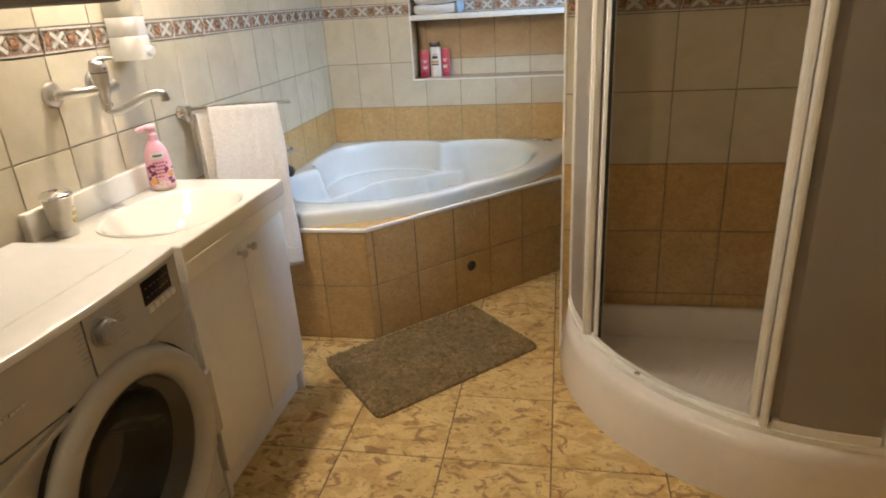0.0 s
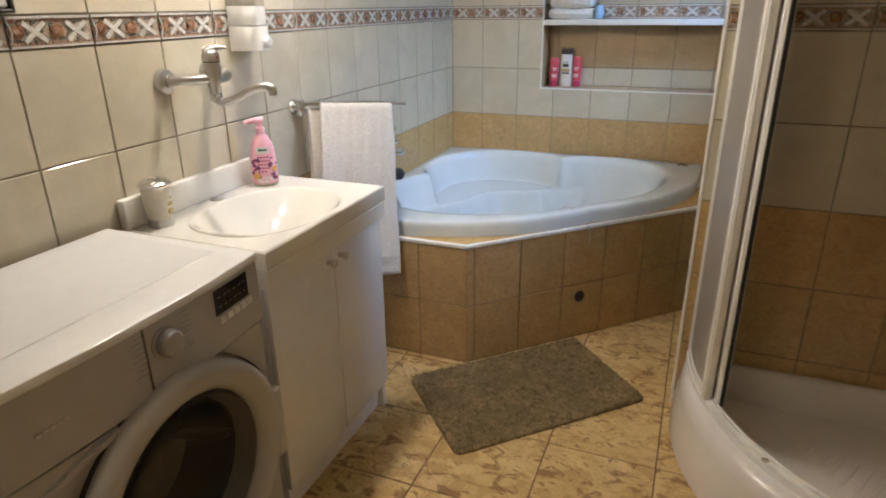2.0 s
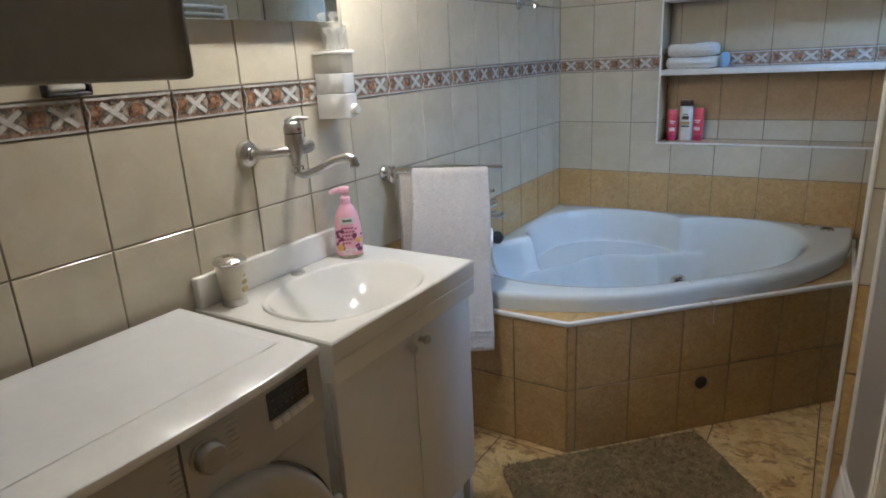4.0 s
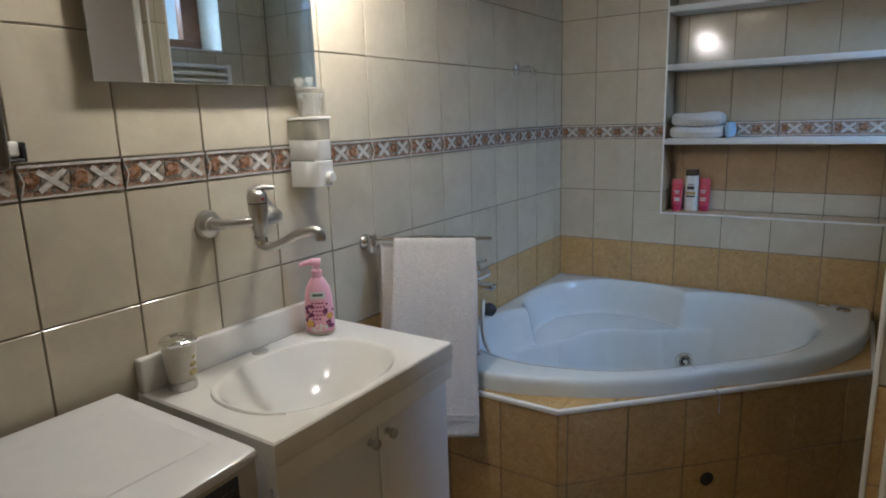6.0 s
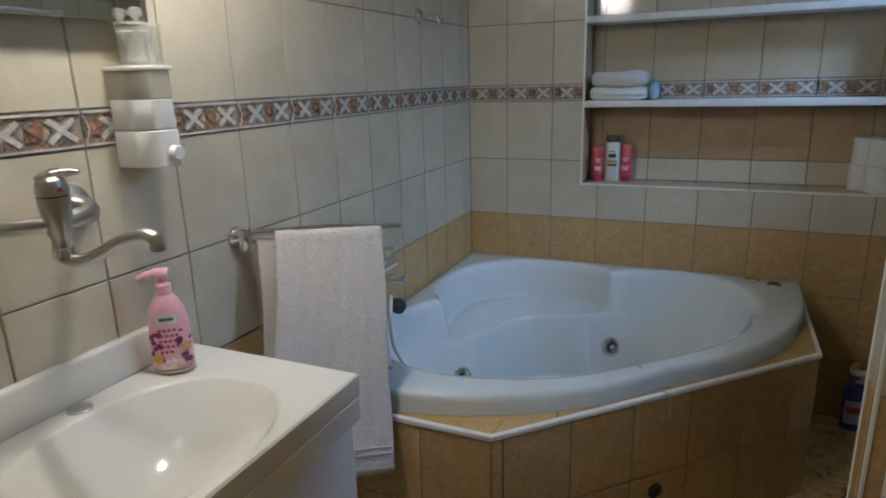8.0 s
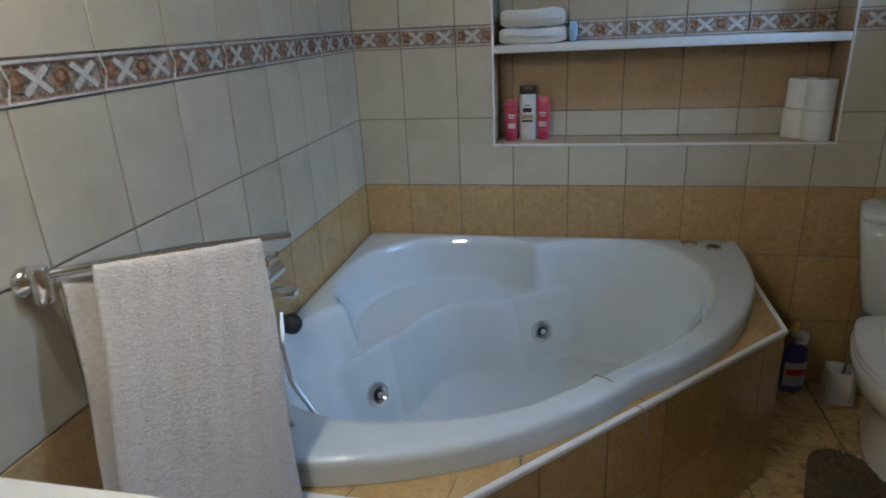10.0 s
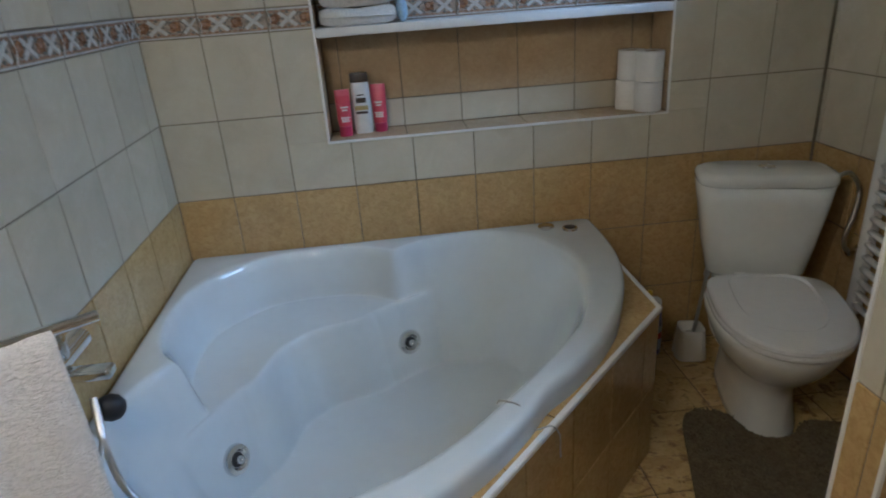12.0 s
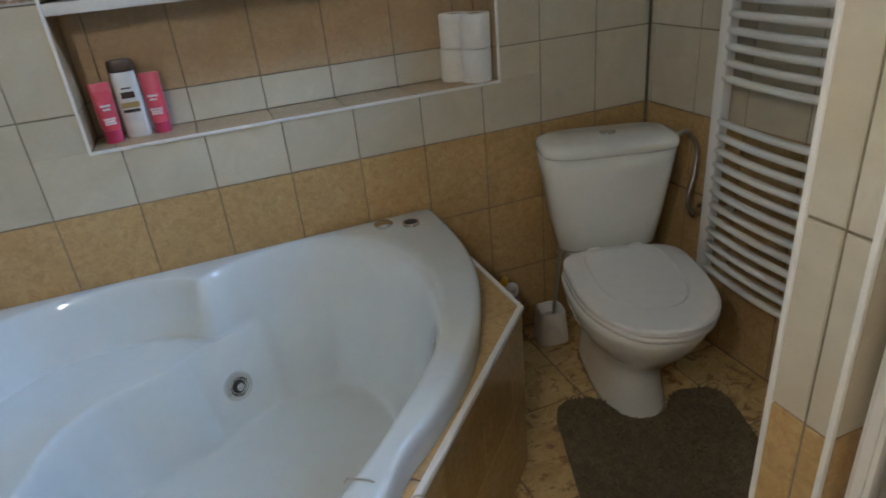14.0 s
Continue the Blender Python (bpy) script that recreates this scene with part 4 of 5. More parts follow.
def decal(parent, name, rx, ry, a0, a1, z0, z1, material, label="", n=10):
    rings = []
    for k in range(n + 1):
        a = radians(a0 + (a1 - a0) * k / n)
        c, s = math.cos(a), math.sin(a)
        rings.append([Vector((rx * c, ry * s, z0)), Vector(((rx + 0.0006) * c, (ry + 0.0006) * s, z0)), Vector(((rx + 0.0006) * c, (ry + 0.0006) * s, z1)), Vector((rx * c, ry * s, z1))])
    return part(name, loft(rings, True, True), material, parent, label, False)


WHITE = simple("label_white", (0.75, 0.74, 0.70), 0.4)
PURPLE = simple("label_purple", (0.22, 0.04, 0.13), 0.4, vary=0.3, scale=200)
ORANGE = simple("label_orange", (0.75, 0.42, 0.10), 0.4)
GREYG = simple("label_green", (0.10, 0.16, 0.11), 0.4)
decal(sb, "name_label", 0.0325, 0.0212, -122, -58, 0.086, 0.104, WHITE, "small white name label")
decal(sb, "name_bar", 0.0332, 0.0219, -110, -70, 0.093, 0.099, GREYG)
rng = random.Random(8)
bm = bmesh.new()
for k in range(26):
    a = radians(rng.choice([rng.uniform(-150, -110), rng.uniform(-70, -20)]))
    z = rng.uniform(0.01, 0.075)
    r = rng.uniform(0.003, 0.0065)
    p = Vector((0.0342 * math.cos(a), 0.0222 * math.sin(a), z))
    lathe([(r, -0.0004), (r * 0.9, 0.0005), (0.0005, 0.0006)], 7, bm=bm, m=Matrix.Translation(p) @ rot_to((math.cos(a) / 0.034, math.sin(a) / 0.022, 0)))
tagged(part("flowers", bm, PURPLE, sb, "dark purple flower print"), kind="stuff")
for a, z, r in ((-128, 0.024, 0.0095), (-44, 0.042, 0.008)):
    a = radians(a)
    part("fruit", lathe([(r, -0.0002), (r * 0.9, 0.0011), (0.0005, 0.0013)], 14, m=Matrix.Translation((0.0344 * math.cos(a), 0.0224 * math.sin(a), z)) @ rot_to((math.cos(a) / 0.034, math.sin(a) / 0.022, 0))), ORANGE, sb, "orange fruit print")
bm = bmesh.new()
for k in range(5):
    z = 0.076 - k * 0.010
    for j in range(4 if k < 4 else 3):
        a = radians(-112 + j * 13 + (k % 2) * 5)
        merge(bm, box(-0.0026, -0.0021, 0, 0.0026, 0.0021, 0.0008), Matrix.Translation((0.0344 * math.cos(a), 0.0223 * math.sin(a), z)) @ rot_to((math.cos(a) / 0.034, math.sin(a) / 0.022, 0)) @ pose(0, 0, 0, 0, 0, 25 * (j % 2)))
part("script", bm, simple("label_wine", (0.35, 0.05, 0.16), 0.5), sb, "dark wine-coloured lettering bars")
bm = bmesh.new()
for k in range(14):
    a = radians(rng.uniform(-120, -55))
    z = rng.uniform(0.006, 0.02)
    r = rng.uniform(0.0025, 0.005)
    lathe([(r, -0.0004), (r * 0.9, 0.0008), (0.0005, 0.0009)], 6, bm=bm, m=Matrix.Translation((0.0342 * math.cos(a), 0.0222 * math.sin(a), z)) @ rot_to((math.cos(a) / 0.034, math.sin(a) / 0.022, 0)))
part("white_flowers", bm, WHITE, sb, "small white flower print")
sb.scale = (1.16, 1.16, 1.12)
dish = thing("soap_dish", pose(0.080, 1.756, SZ), "shallow clear scalloped dish under the pink soap bottle", "soap dish")
bm = bmesh.new()
rings = []
for r, z in ((0.030, 0.0005), (0.034, 0.002), (0.043, 0.007), (0.044, 0.009), (0.0425, 0.0085), (0.033, 0.0045), (0.001, 0.0045)):
    rings.append([Vector((r * (1 + (0.04 if r > 0.04 else 0) * math.cos(12 * 2 * math.pi * k / 72)) * math.cos(2 * math.pi * k / 72), r * 0.8 * math.sin(2 * math.pi * k / 72), z)) for k in range(72)])
part("dish", loft(rings, True, True), simple("dish_plastic", (0.75, 0.68, 0.5), 0.15), dish)

# soap dispenser, cotton jar
ds = thing("soap_dispenser", pose(0.0, 1.806, 1.206), "white wall soap dispenser with a clear tank and a push button", "soap dispenser")


def dshape(w, d, z0, z1, bm=None, x0=0.0015):
    """A box with a flat front and one broad chamfer, softened at its edges."""
    def ring(z, s=1.0):
        raw = [(x0, w / 2), (x0, -w / 2), (d * 0.62, -w / 2), (d, -w * 0.22), (d, w * 0.34), (d * 0.86, w / 2)]
        pts = [Vector((x0 + (x - x0) * s, y * s, z)) for x, y in raw]
        out = pts[:2]
        for k in (2, 3, 4, 5):
            a, p, b = pts[k - 1], pts[k], pts[(k + 1) % 6]
            r = min(0.008, (a - p).length * 0.4, (b - p).length * 0.4)
            e0, e1 = p + (a - p).normalized() * r, p + (b - p).normalized() * r
            out += [e0.lerp(p, t).lerp(p.lerp(e1, t), t) for t in (0, 0.33, 0.67, 1)]
        return out
    return loft([ring(z0, 0.975), ring(z0 + 0.002), ring(z1 - 0.002), ring(z1, 0.975)], True, True, bm)


part("housing", dshape(0.078, 0.094, 0.0, 0.068), PLASTIC, ds)
part("liquid_tank", dshape(0.076, 0.091, 0.0695, 0.124), simple("milky_plastic", (0.70, 0.69, 0.66), 0.25), ds, "milky lower tank with white soap")
part("clear_tank", dshape(0.076, 0.091, 0.1245, 0.176), thin_clear("tank_plastic", (0.80, 0.74, 0.62), 0.62), ds, "clear upper tank")
part("cap", dshape(0.084, 0.097, 0.1765, 0.184), PLASTIC, ds)
part("push_button", lathe([(0.015, 0), (0.015, 0.010), (0.012, 0.014), (0.001, 0.0145)], 24, m=Matrix.Translation((0.0945, 0.010, 0.024)) @ rot_to((1, 0.0, 0))), PLASTIC, ds)
jar = thing("cotton_bud_jar", pose(0.050, 1.811, 1.3905), "small clear lidded jar full of white cotton buds on the dispenser", "jar")
jar.scale = (1.0, 1.0, 0.88)
part("jar_wall", lathe([(0.001, 0.001), (0.034, 0.001), (0.037, 0.004), (0.038, 0.076), (0.036, 0.076), (0.035, 0.006), (0.001, 0.004)], 32, cap=False), CLEAR, jar)
part("lid", lathe([(0.039, 0.077), (0.041, 0.080), (0.039, 0.084), (0.012, 0.090), (0.005, 0.092), (0.006, 0.096), (0.013, 0.103), (0.013, 0.111), (0.007, 0.117), (0.001, 0.118)], 32), CLEAR, jar, "clear lid with a ball knob")
rng = random.Random(21)
bm = bmesh.new()
for k in range(44):
    a, r = rng.uniform(0, 6.28), rng.uniform(0, 0.022)
    b, r2 = a + rng.uniform(-0.9, 0.9), rng.uniform(0.01, 0.029)
    p0, p1 = Vector((r * math.cos(a), r * math.sin(a), 0.008)), Vector((r2 * math.cos(b), r2 * math.sin(b), 0.068))
    tube([p0, p0.lerp(p1, 0.15), p0.lerp(p1, 0.85), p1], 0.0022, 6, bm=bm)
    for e0, e1 in ((p0, p0.lerp(p1, 0.2)), (p1, p1.lerp(p0, 0.2))):
        tube([e0, e0.lerp(e1, 0.3), e1], 0.0058, 6, bm=bm)
part("cotton_buds", bm, TOWEL_WHITE, jar, "white cotton buds")

# mirror
mr = thing("wall_mirror", pose(0.0, 1.255, 1.468), "frameless rectangular wall mirror over the washbasin", "mirror")
part("backing", box(0.002, 0.02, 0.02, 0.024, 0.585, 0.35, 0.001, 1), DARKGAP, mr)
part("mirror_glass", box(0.024, 0.0, 0.0, 0.030, 0.603, 0.37, 0.001, 1), MIRROR, mr)


def mirror_lamp(y):
    ml = thing("mirror_lamp", pose(0.0, y, 1.895), "small chrome wall lamp with an opal bell shade above the mirror", "wall lamp", "mirror lamps")
    part("wall_plate", lathe([(0.045, 0), (0.045, 0.008), (0.03, 0.016)], 28, m=rot_to((1, 0, 0)) @ Matrix.Translation((0, 0, 0.001))), CHROME, ml)
    part("arm", tube([(0.012, 0, 0.03), (0.03, 0, 0.09), (0.12, 0, 0.115), (0.24, 0, 0.075)], 0.007, 12, smooth_path=5), CHROME, ml)
    part("shade", lathe([(0.001, 0.075), (0.03, 0.070), (0.055, 0.045), (0.066, 0.010), (0.067, -0.005)], 32, m=Matrix.Translation((0.24, 0, 0.0)), cap=False), simple("opal_glass", (0.8, 0.78, 0.72), 0.3), ml, "opal glass shade")


mirror_lamp(1.47)
mirror_lamp(1.82)

# hook
hook = thing("robe_hook", pose(0.0, 3.10, 1.572), "small chrome robe hook screwed to the tiles", "hook")
hook.scale = (1.35, 1.35, 1.35)
part("rosette", lathe([(0.021, 0), (0.021, 0.004), (0.015, 0.010), (0.009, 0.012)], 24, m=rot_to((1, 0, 0)) @ Matrix.Translation((0, 0, 0.001))), CHROME, hook)
part("prong", tube([(0.010, 0, 0), (0.035, 0.0, 0.002), (0.055, 0.0, -0.004), (0.062, 0, -0.020), (0.070, 0, -0.006)], 0.006, 12, smooth_path=6), CHROME, hook)

# swing towel rail and its towels
rail = thing("towel_rail", pose(0.0, 2.050, 1.0), "chrome swivel towel rail with two arms on the tiled wall", "towel rail")
part("wall_bracket", lathe([(0.026, 0), (0.026, 0.004), (0.020, 0.012), (0.012, 0.02)], 28, m=rot_to((1, 0, 0)) @ Matrix.Translation((0, 0, 0.001))), CHROME, rail)
part("pivot", lathe([(0.013, -0.030), (0.015, -0.026), (0.015, 0.022), (0.013, 0.026)], 24, m=Matrix.Translation((0.030, 0.0, 0.0))), CHROME, rail)
T1, T2 = Vector((0.296, 0.286, -0.016)), Vector((0.212, 0.300, -0.042))
part("arm", tube([(0.034, 0.012, 0.010), (0.034 + (T1.x - 0.034) * 0.5, 0.012 + (T1.y - 0.012) * 0.5, 0.002), T1], 0.0075, 14), CHROME, rail)
part("arm", tube([(0.030, 0.018, -0.014), T2], 0.0065, 14), CHROME, rail)


def towel(name, m, a, b, drop_f, drop_b, label, seed, thick=0.009, lean=0.0, outward=0.0):
    """A towel folded over the bar from a to b; its faces hang at either side."""
    tw = thing(name, m, label, "towel", "towels on the swivel rail")
    rng = random.Random(seed)
    ph = [rng.uniform(0, 6.28) for _ in range(6)]
    a, b = Vector(a), Vector(b)
    along = (b - a).normalized()
    out = Vector((along.y, -along.x, 0)).normalized()
    nu, nv = 44, 60
    total = drop_f + drop_b + 0.05
    grid = []
    for i in range(nu + 1):
        u = i / nu
        row = []
        for j in range(nv + 1):
            s = -drop_b + (drop_f + drop_b) * j / nv
            h = abs(s)
            r = 0.0125
            if h < r * 1.57:
                ang = s / r
                off, z = r * math.sin(ang), r * math.cos(ang)
            else:
                off, z = math.copysign(r, s), -(h - r * 1.57)
            g = smooth(0.02, 0.25, h)
            fold = 0.0042 * g * (math.sin(7 * u + ph[0] + 1.3 * h) + 0.35 * math.sin(15 * u + ph[1] - 2 * h)) + 0.0006 * math.sin(40 * u + ph[2] + 9 * h)
            off += fold * (1 if s > 0 else -0.6) + (0.012 * g + outward * h if s > 0 else -0.003 * g)
            sag = 0.010 * math.sin(3 * u + ph[3]) * g * (1 if h > 0.2 else 0.3)
            x = a.lerp(b, u) + out * off + along * (lean * h * (u - 0.2) - 0.55 * outward * (h if s > 0 else 0) + 0.004 * math.sin(13 * h + ph[4]) * g)
            row.append(x + Vector((0, 0, z - 0.003 + (sag if h > 0.3 else 0) * 0.6)))
        grid.append(row)
    bm = bmesh.new()
    vs = [[bm.verts.new(p) for p in row] for row in grid]
    for i in range(nu):
        for j in range(nv):
            bm.faces.new((vs[i][j], vs[i + 1][j], vs[i + 1][j + 1], vs[i][j + 1]))
    bmesh.ops.recalc_face_normals(bm, faces=bm.faces[:])
    bmesh.ops.solidify(bm, geom=bm.faces[:], thickness=thick)
    cl = part("cloth", bm, TOWEL, tw, smooth="all")
    bm = bmesh.new()
    for zz in (0.045, 0.058, 0.071):
        j = min(range(nv + 1), key=lambda q: abs(grid[0][q].z - (grid[0][nv].z + zz)) if q > nv // 2 else 9)
        tube([grid[i][j] + out * 0.0035 for i in range(0, nu + 1, 2)], 0.0016, 5, bm=bm)
    part("woven_band", bm, TOWEL_WHITE, tw, smooth="all")
    return tw


rl = Vector((0.0, 2.050, 1.0))
d1 = (T1 - Vector((0.034, 0.012, 0.010)))
p0 = Vector((0.034, 0.012, 0.010))
towel("hand_towel", pose(*rl), p0 + d1 * 0.16, p0 + d1 * 0.855, 0.632, 0.42, "cream terry towel hanging from the front rail arm", 4, lean=0.05, outward=0.20)
d2 = (T2 - Vector((0.030, 0.018, -0.014)))
p2 = Vector((0.030, 0.018, -0.014))
towel("hand_towel", pose(*rl), p2 + d2 * 0.04, p2 + d2 * 0.74, 0.50, 0.34, "second cream terry towel behind on the shorter rail arm", 9, thick=0.007, outward=0.17)

# niche shelves and contents
for z in (1.222, 1.553, 1.803):
    sh = tagged(finish("shelf", box(NX0 + 0.001, BY - 0.004, z, NX1 - 0.001, NY - 0.001, z + 0.026, 0.002, 2), SHELF, None, "", True), "white board shelf spanning the tiled wall niche", "shelf", "niche shelves")


def squeeze(x, y, z, h, w, color, cap_c, cap_h, label, cat, turn=0, inverted=True):
    t = thing(cat, pose(x, y, z, 0, 0, turn), label, cat.replace("_", " "), "bottles in the niche")
    rg = []
    n = 28
    for f, ww, dd in ((cap_h, 0.92, 0.92), (cap_h + 0.005, 0.98, 0.9), (h * 0.6, 1.0, 0.65), (h * 0.9, 1.02, 0.34), (h, 1.02, 0.12)):
        rg.append([Vector((w * ww * math.cos(2 * math.pi * k / n), w * dd * math.sin(2 * math.pi * k / n), f)) for k in range(n)])
    part("tube", loft(rg, True, True), color, t)
    part("cap", lathe([(w * 0.86, 0), (w * 0.9, 0.003), (w * 0.9, cap_h - 0.001)], 28), cap_c, t)
    for zz, ww in ((0.62, 0.5), (0.56, 0.35), (0.40, 0.6), (0.36, 0.5), (0.32, 0.55)):
        part("lettering_bar", box(-w * ww, -w * 0.86, h * zz, w * ww, -w * 0.5, h * zz + 0.004), WHITE, t)
    return t


MAG = simple("magenta_plastic", (0.55, 0.07, 0.10), 0.3, vary=0.06)
MAG2 = simple("dark_magenta_plastic", (0.42, 0.03, 0.09), 0.3, vary=0.06)
squeeze(0.565, 3.672, NZ0, 0.150, 0.024, MAG, MAG2, 0.034, "pink squeeze tube standing on its cap", "cosmetic_tube", 10)
squeeze(0.682, 3.700, NZ0, 0.155, 0.024, MAG, MAG2, 0.030, "taller pink squeeze tube beside the white bottle", "cosmetic_tube", -8)
bt = thing("shampoo_bottle", pose(0.624, 3.695, NZ0), "white shampoo bottle with a dark brown cap and label", "shampoo bottle", "bottles in the niche")
rg = []
for z, w, d in ((0, 0.027, 0.017), (0.004, 0.030, 0.019), (0.150, 0.030, 0.019), (0.166, 0.029, 0.018)):
    rg.append([Vector((w * math.copysign(abs(math.cos(2 * math.pi * k / 32)) ** 0.7, math.cos(2 * math.pi * k / 32)), d * math.copysign(abs(math.sin(2 * math.pi * k / 32)) ** 0.7, math.sin(2 * math.pi * k / 32)), z)) for k in range(32)])
part("bottle", loft(rg, True, True), WHITE, bt)
BROWN = simple("brown_plastic", (0.05, 0.03, 0.02), 0.3)
part("cap", loft([[Vector((p.x * s, p.y * s, z)) for p in rg[2]] for s, z in ((0.97, 0.167), (1.0, 0.170), (1.0, 0.190), (0.9, 0.196))], True, True), BROWN, bt)
for x, z0, z1 in ((0.016, 0.102, 0.118), (0.020, 0.066, 0.074), (0.012, 0.125, 0.129)):
    part("label_print", box(-x, -0.0196, z0, x, -0.018, z1), BROWN, bt, "dark label print")
bm = box(-0.022, -0.0198, 0.078, 0.022, -0.018, 0.092)
part("label_band", bm, simple("gold_band", (0.45, 0.33, 0.12), 0.35), bt, "gold label band")

roll = thing("toilet_roll", pose(1.588, 3.643, NZ0, 0, 0, 0), "white toilet paper roll stacked in the niche", "toilet roll", "toilet rolls in the niche")
PAPER = simple("tissue", (0.82, 0.80, 0.76), 0.95, vary=0.03, scale=80, bumps=0.15)
part("paper", lathe([(0.021, 0.001), (0.044, 0.001), (0.045, 0.004), (0.045, 0.094), (0.044, 0.097), (0.021, 0.097), (0.021, 0.001)], 40, cap=False), PAPER, roll)
part("core", lathe([(0.0205, 0.002), (0.0205, 0.096), (0.019, 0.096), (0.019, 0.002), (0.0205, 0.002)], 28, cap=False), simple("cardboard", (0.42, 0.33, 0.22), 0.9), roll)
copy_thing(roll, pose(1.588, 3.642, NZ0 + 0.0985))
copy_thing(roll, pose(1.545, 3.706, NZ0))
copy_thing(roll, pose(1.548, 3.704, NZ0 + 0.0985))


def folded_towel(x0, x1, y0, y1, z, h, label, seed):
    t = thing("folded_towel", pose(x0, y0, z), label, "folded towel", "towels on the niche shelf")
    w, d = x1 - x0, y1 - y0
    rng = random.Random(seed)
    sect = []
    layers = 3
    n = 22
    rings = []
    for i in range(n + 1):
        u = i / n
        y = d * u
        ring = []
        m_ = 40
        for k in range(m_):
            a = 2 * math.pi * k / m_
            c, s = math.cos(a), math.sin(a)
            xx = w / 2 + w / 2 * math.copysign(abs(c) ** 0.35, c)
            zz = h / 2 + h / 2 * math.copysign(abs(s) ** 0.55, s)
            zz += 0.004 * math.sin(7 * xx / w + seed) * (zz / h)
            e = 1 - 0.06 * (abs(2 * u - 1) ** 6)
            ring.append(Vector((w / 2 + (xx - w / 2) * e, y + 0.003 * math.sin(9 * xx + seed), 0.001 + zz * e)))
        rings.append(ring)
    part("cloth", loft(rings, True, True), TOWEL_WHITE, t, smooth="all")
    bm = tube([(w * 0.02, -0.001, h * 0.52), (w * 0.5, -0.004, h * 0.50), (w * 0.98, -0.001, h * 0.47)], 0.0025, 6)
    part("fold_edge", bm, TOWEL_WHITE, t, smooth="all")
    return t


f1 = folded_towel(0.528, 0.765, 3.612, 3.735, 1.2485, 0.052, "white towel folded flat, lowest in the pile", 1)
f2 = folded_towel(0.533, 0.755, 3.615, 3.733, 1.3015, 0.060, "white towel folded thick on top of the pile", 2)
bl = thing("blue_towel", pose(0.768, 3.612, 1.2485), "light blue edge of a towel beside the white pile", "folded towel")
part("cloth", loft([[Vector((0.015 + 0.016 * math.cos(2 * math.pi * k / 16) * e, y, 0.001 + 0.034 * (1 + math.sin(2 * math.pi * k / 16)) * e)) for k in range(16)] for y, e in ((0, 0.85), (0.01, 1), (0.11, 1), (0.12, 0.85))], True, True), TOWEL_BLUE, bl, smooth="all")

# bath mat
def mat_thing(name, pts, zt, material, label, round_r=0.035, cut=None):
    t = thing(name, pose(0, 0, 0), label, "mat")
    poly = []
    n = len(pts)
    for i in range(n):
        p, a, b = Vector((*pts[i], 0)), Vector((*pts[i - 1], 0)), Vector((*pts[(i + 1) % n], 0))
        d0, d1_ = (a - p).normalized(), (b - p).normalized()
        r = round_r
        for k in range(7):
            s = k / 6
            poly.append((p + d0 * r).lerp(p, s).lerp(p.lerp(p + d1_ * r, s), s))
    c = sum(poly, Vector()) / len(poly)
    # subdivide the outline for an uneven pile edge
    out = []
    for i in range(len(poly)):
        a, b = poly[i], poly[(i + 1) % len(poly)]
        k = max(1, int((b - a).length / 0.012))
        for s in range(k):
            out.append(a.lerp(b, s / k))
    loops = []
    for s, z in ((0.0, 0.001), (0.0, zt * 0.5), (0.004, zt * 0.85), (0.012, zt), (0.03, zt), (0.06, zt), (0.1, zt), (0.15, zt)):
        lp = []
        for p in out:
            dv = c - p
            q = p + dv.normalized() * min(s, dv.length * 0.9)
            nz = noise.noise(q * 55) * 0.0022 + noise.noise(q * 9) * 0.002
            q = q + dv.normalized() * noise.noise(p * 60) * 0.003
            lp.append(Vector((q.x, q.y, z + (nz if z >= zt * 0.8 else 0))))
        loops.append(lp)
    for s in (0.5, 0.25, 0.1):
        lp = []
        for p in loops[7]:
            q = c.lerp(Vector((p.x, p.y, 0)), s * 1.6 if s * 1.6 < 0.95 else 0.9)
            lp.append(Vector((q.x, q.y, zt + noise.noise(q * 9) * 0.002)))
        loops.append(lp)
    part("mat_body", loft(loops, True, True), material, t, smooth="all")
    return t


def shag(parent, inside, x0, x1, y0, y1, count, z0, material, seed):
    """Short leaning tufts of pile over a mat."""
    rng = random.Random(seed)
    vs, fs = [], []
    while len(vs) < count * 4:
        x, y = rng.uniform(x0, x1), rng.uniform(y0, y1)
        if not inside(x, y):
            continue
        a, w, h = rng.uniform(0, 6.28), rng.uniform(0.0035, 0.006), rng.uniform(0.005, 0.0115)
        lx, ly = rng.gauss(0, 0.006), rng.gauss(0, 0.006)
        i = len(vs)
        for k in range(3):
            vs.append((x + w * math.cos(a + k * 2.1), y + w * math.sin(a + k * 2.1), z0))
        vs.append((x + lx, y + ly, z0 + h))
        fs += [(i, i + 1, i + 3), (i + 1, i + 2, i + 3), (i + 2, i, i + 3)]
    me = bpy.data.meshes.new("shag")
    me.from_pydata(vs, [], fs)
    me.materials.append(material)
    me.shade_smooth()
    ob = new("shag", me)
    ob.parent = parent
    return tagged(ob, kind="stuff")


def within(poly):
    def f(x, y):
        hit = False
        for (x0, y0), (x1, y1) in zip(poly, poly[1:] + poly[:1]):
            if (y0 > y) != (y1 > y) and x < (x1 - x0) * (y - y0) / (y1 - y0) + x0:
                hit = not hit
        return hit
    return f


bath_mat = mat_thing("bath_mat", [(0.425, 2.025), (0.745, 1.680), (1.275, 2.205), (0.955, 2.545)], 0.016, RUG, "grey-brown shaggy bath mat lying in front of the bathtub")
shag(bath_mat, within([(0.435, 2.028), (0.745, 1.692), (1.262, 2.204), (0.953, 2.532)]), 0.42, 1.28, 1.68, 2.55, 11000, 0.0135, RUG, 31)

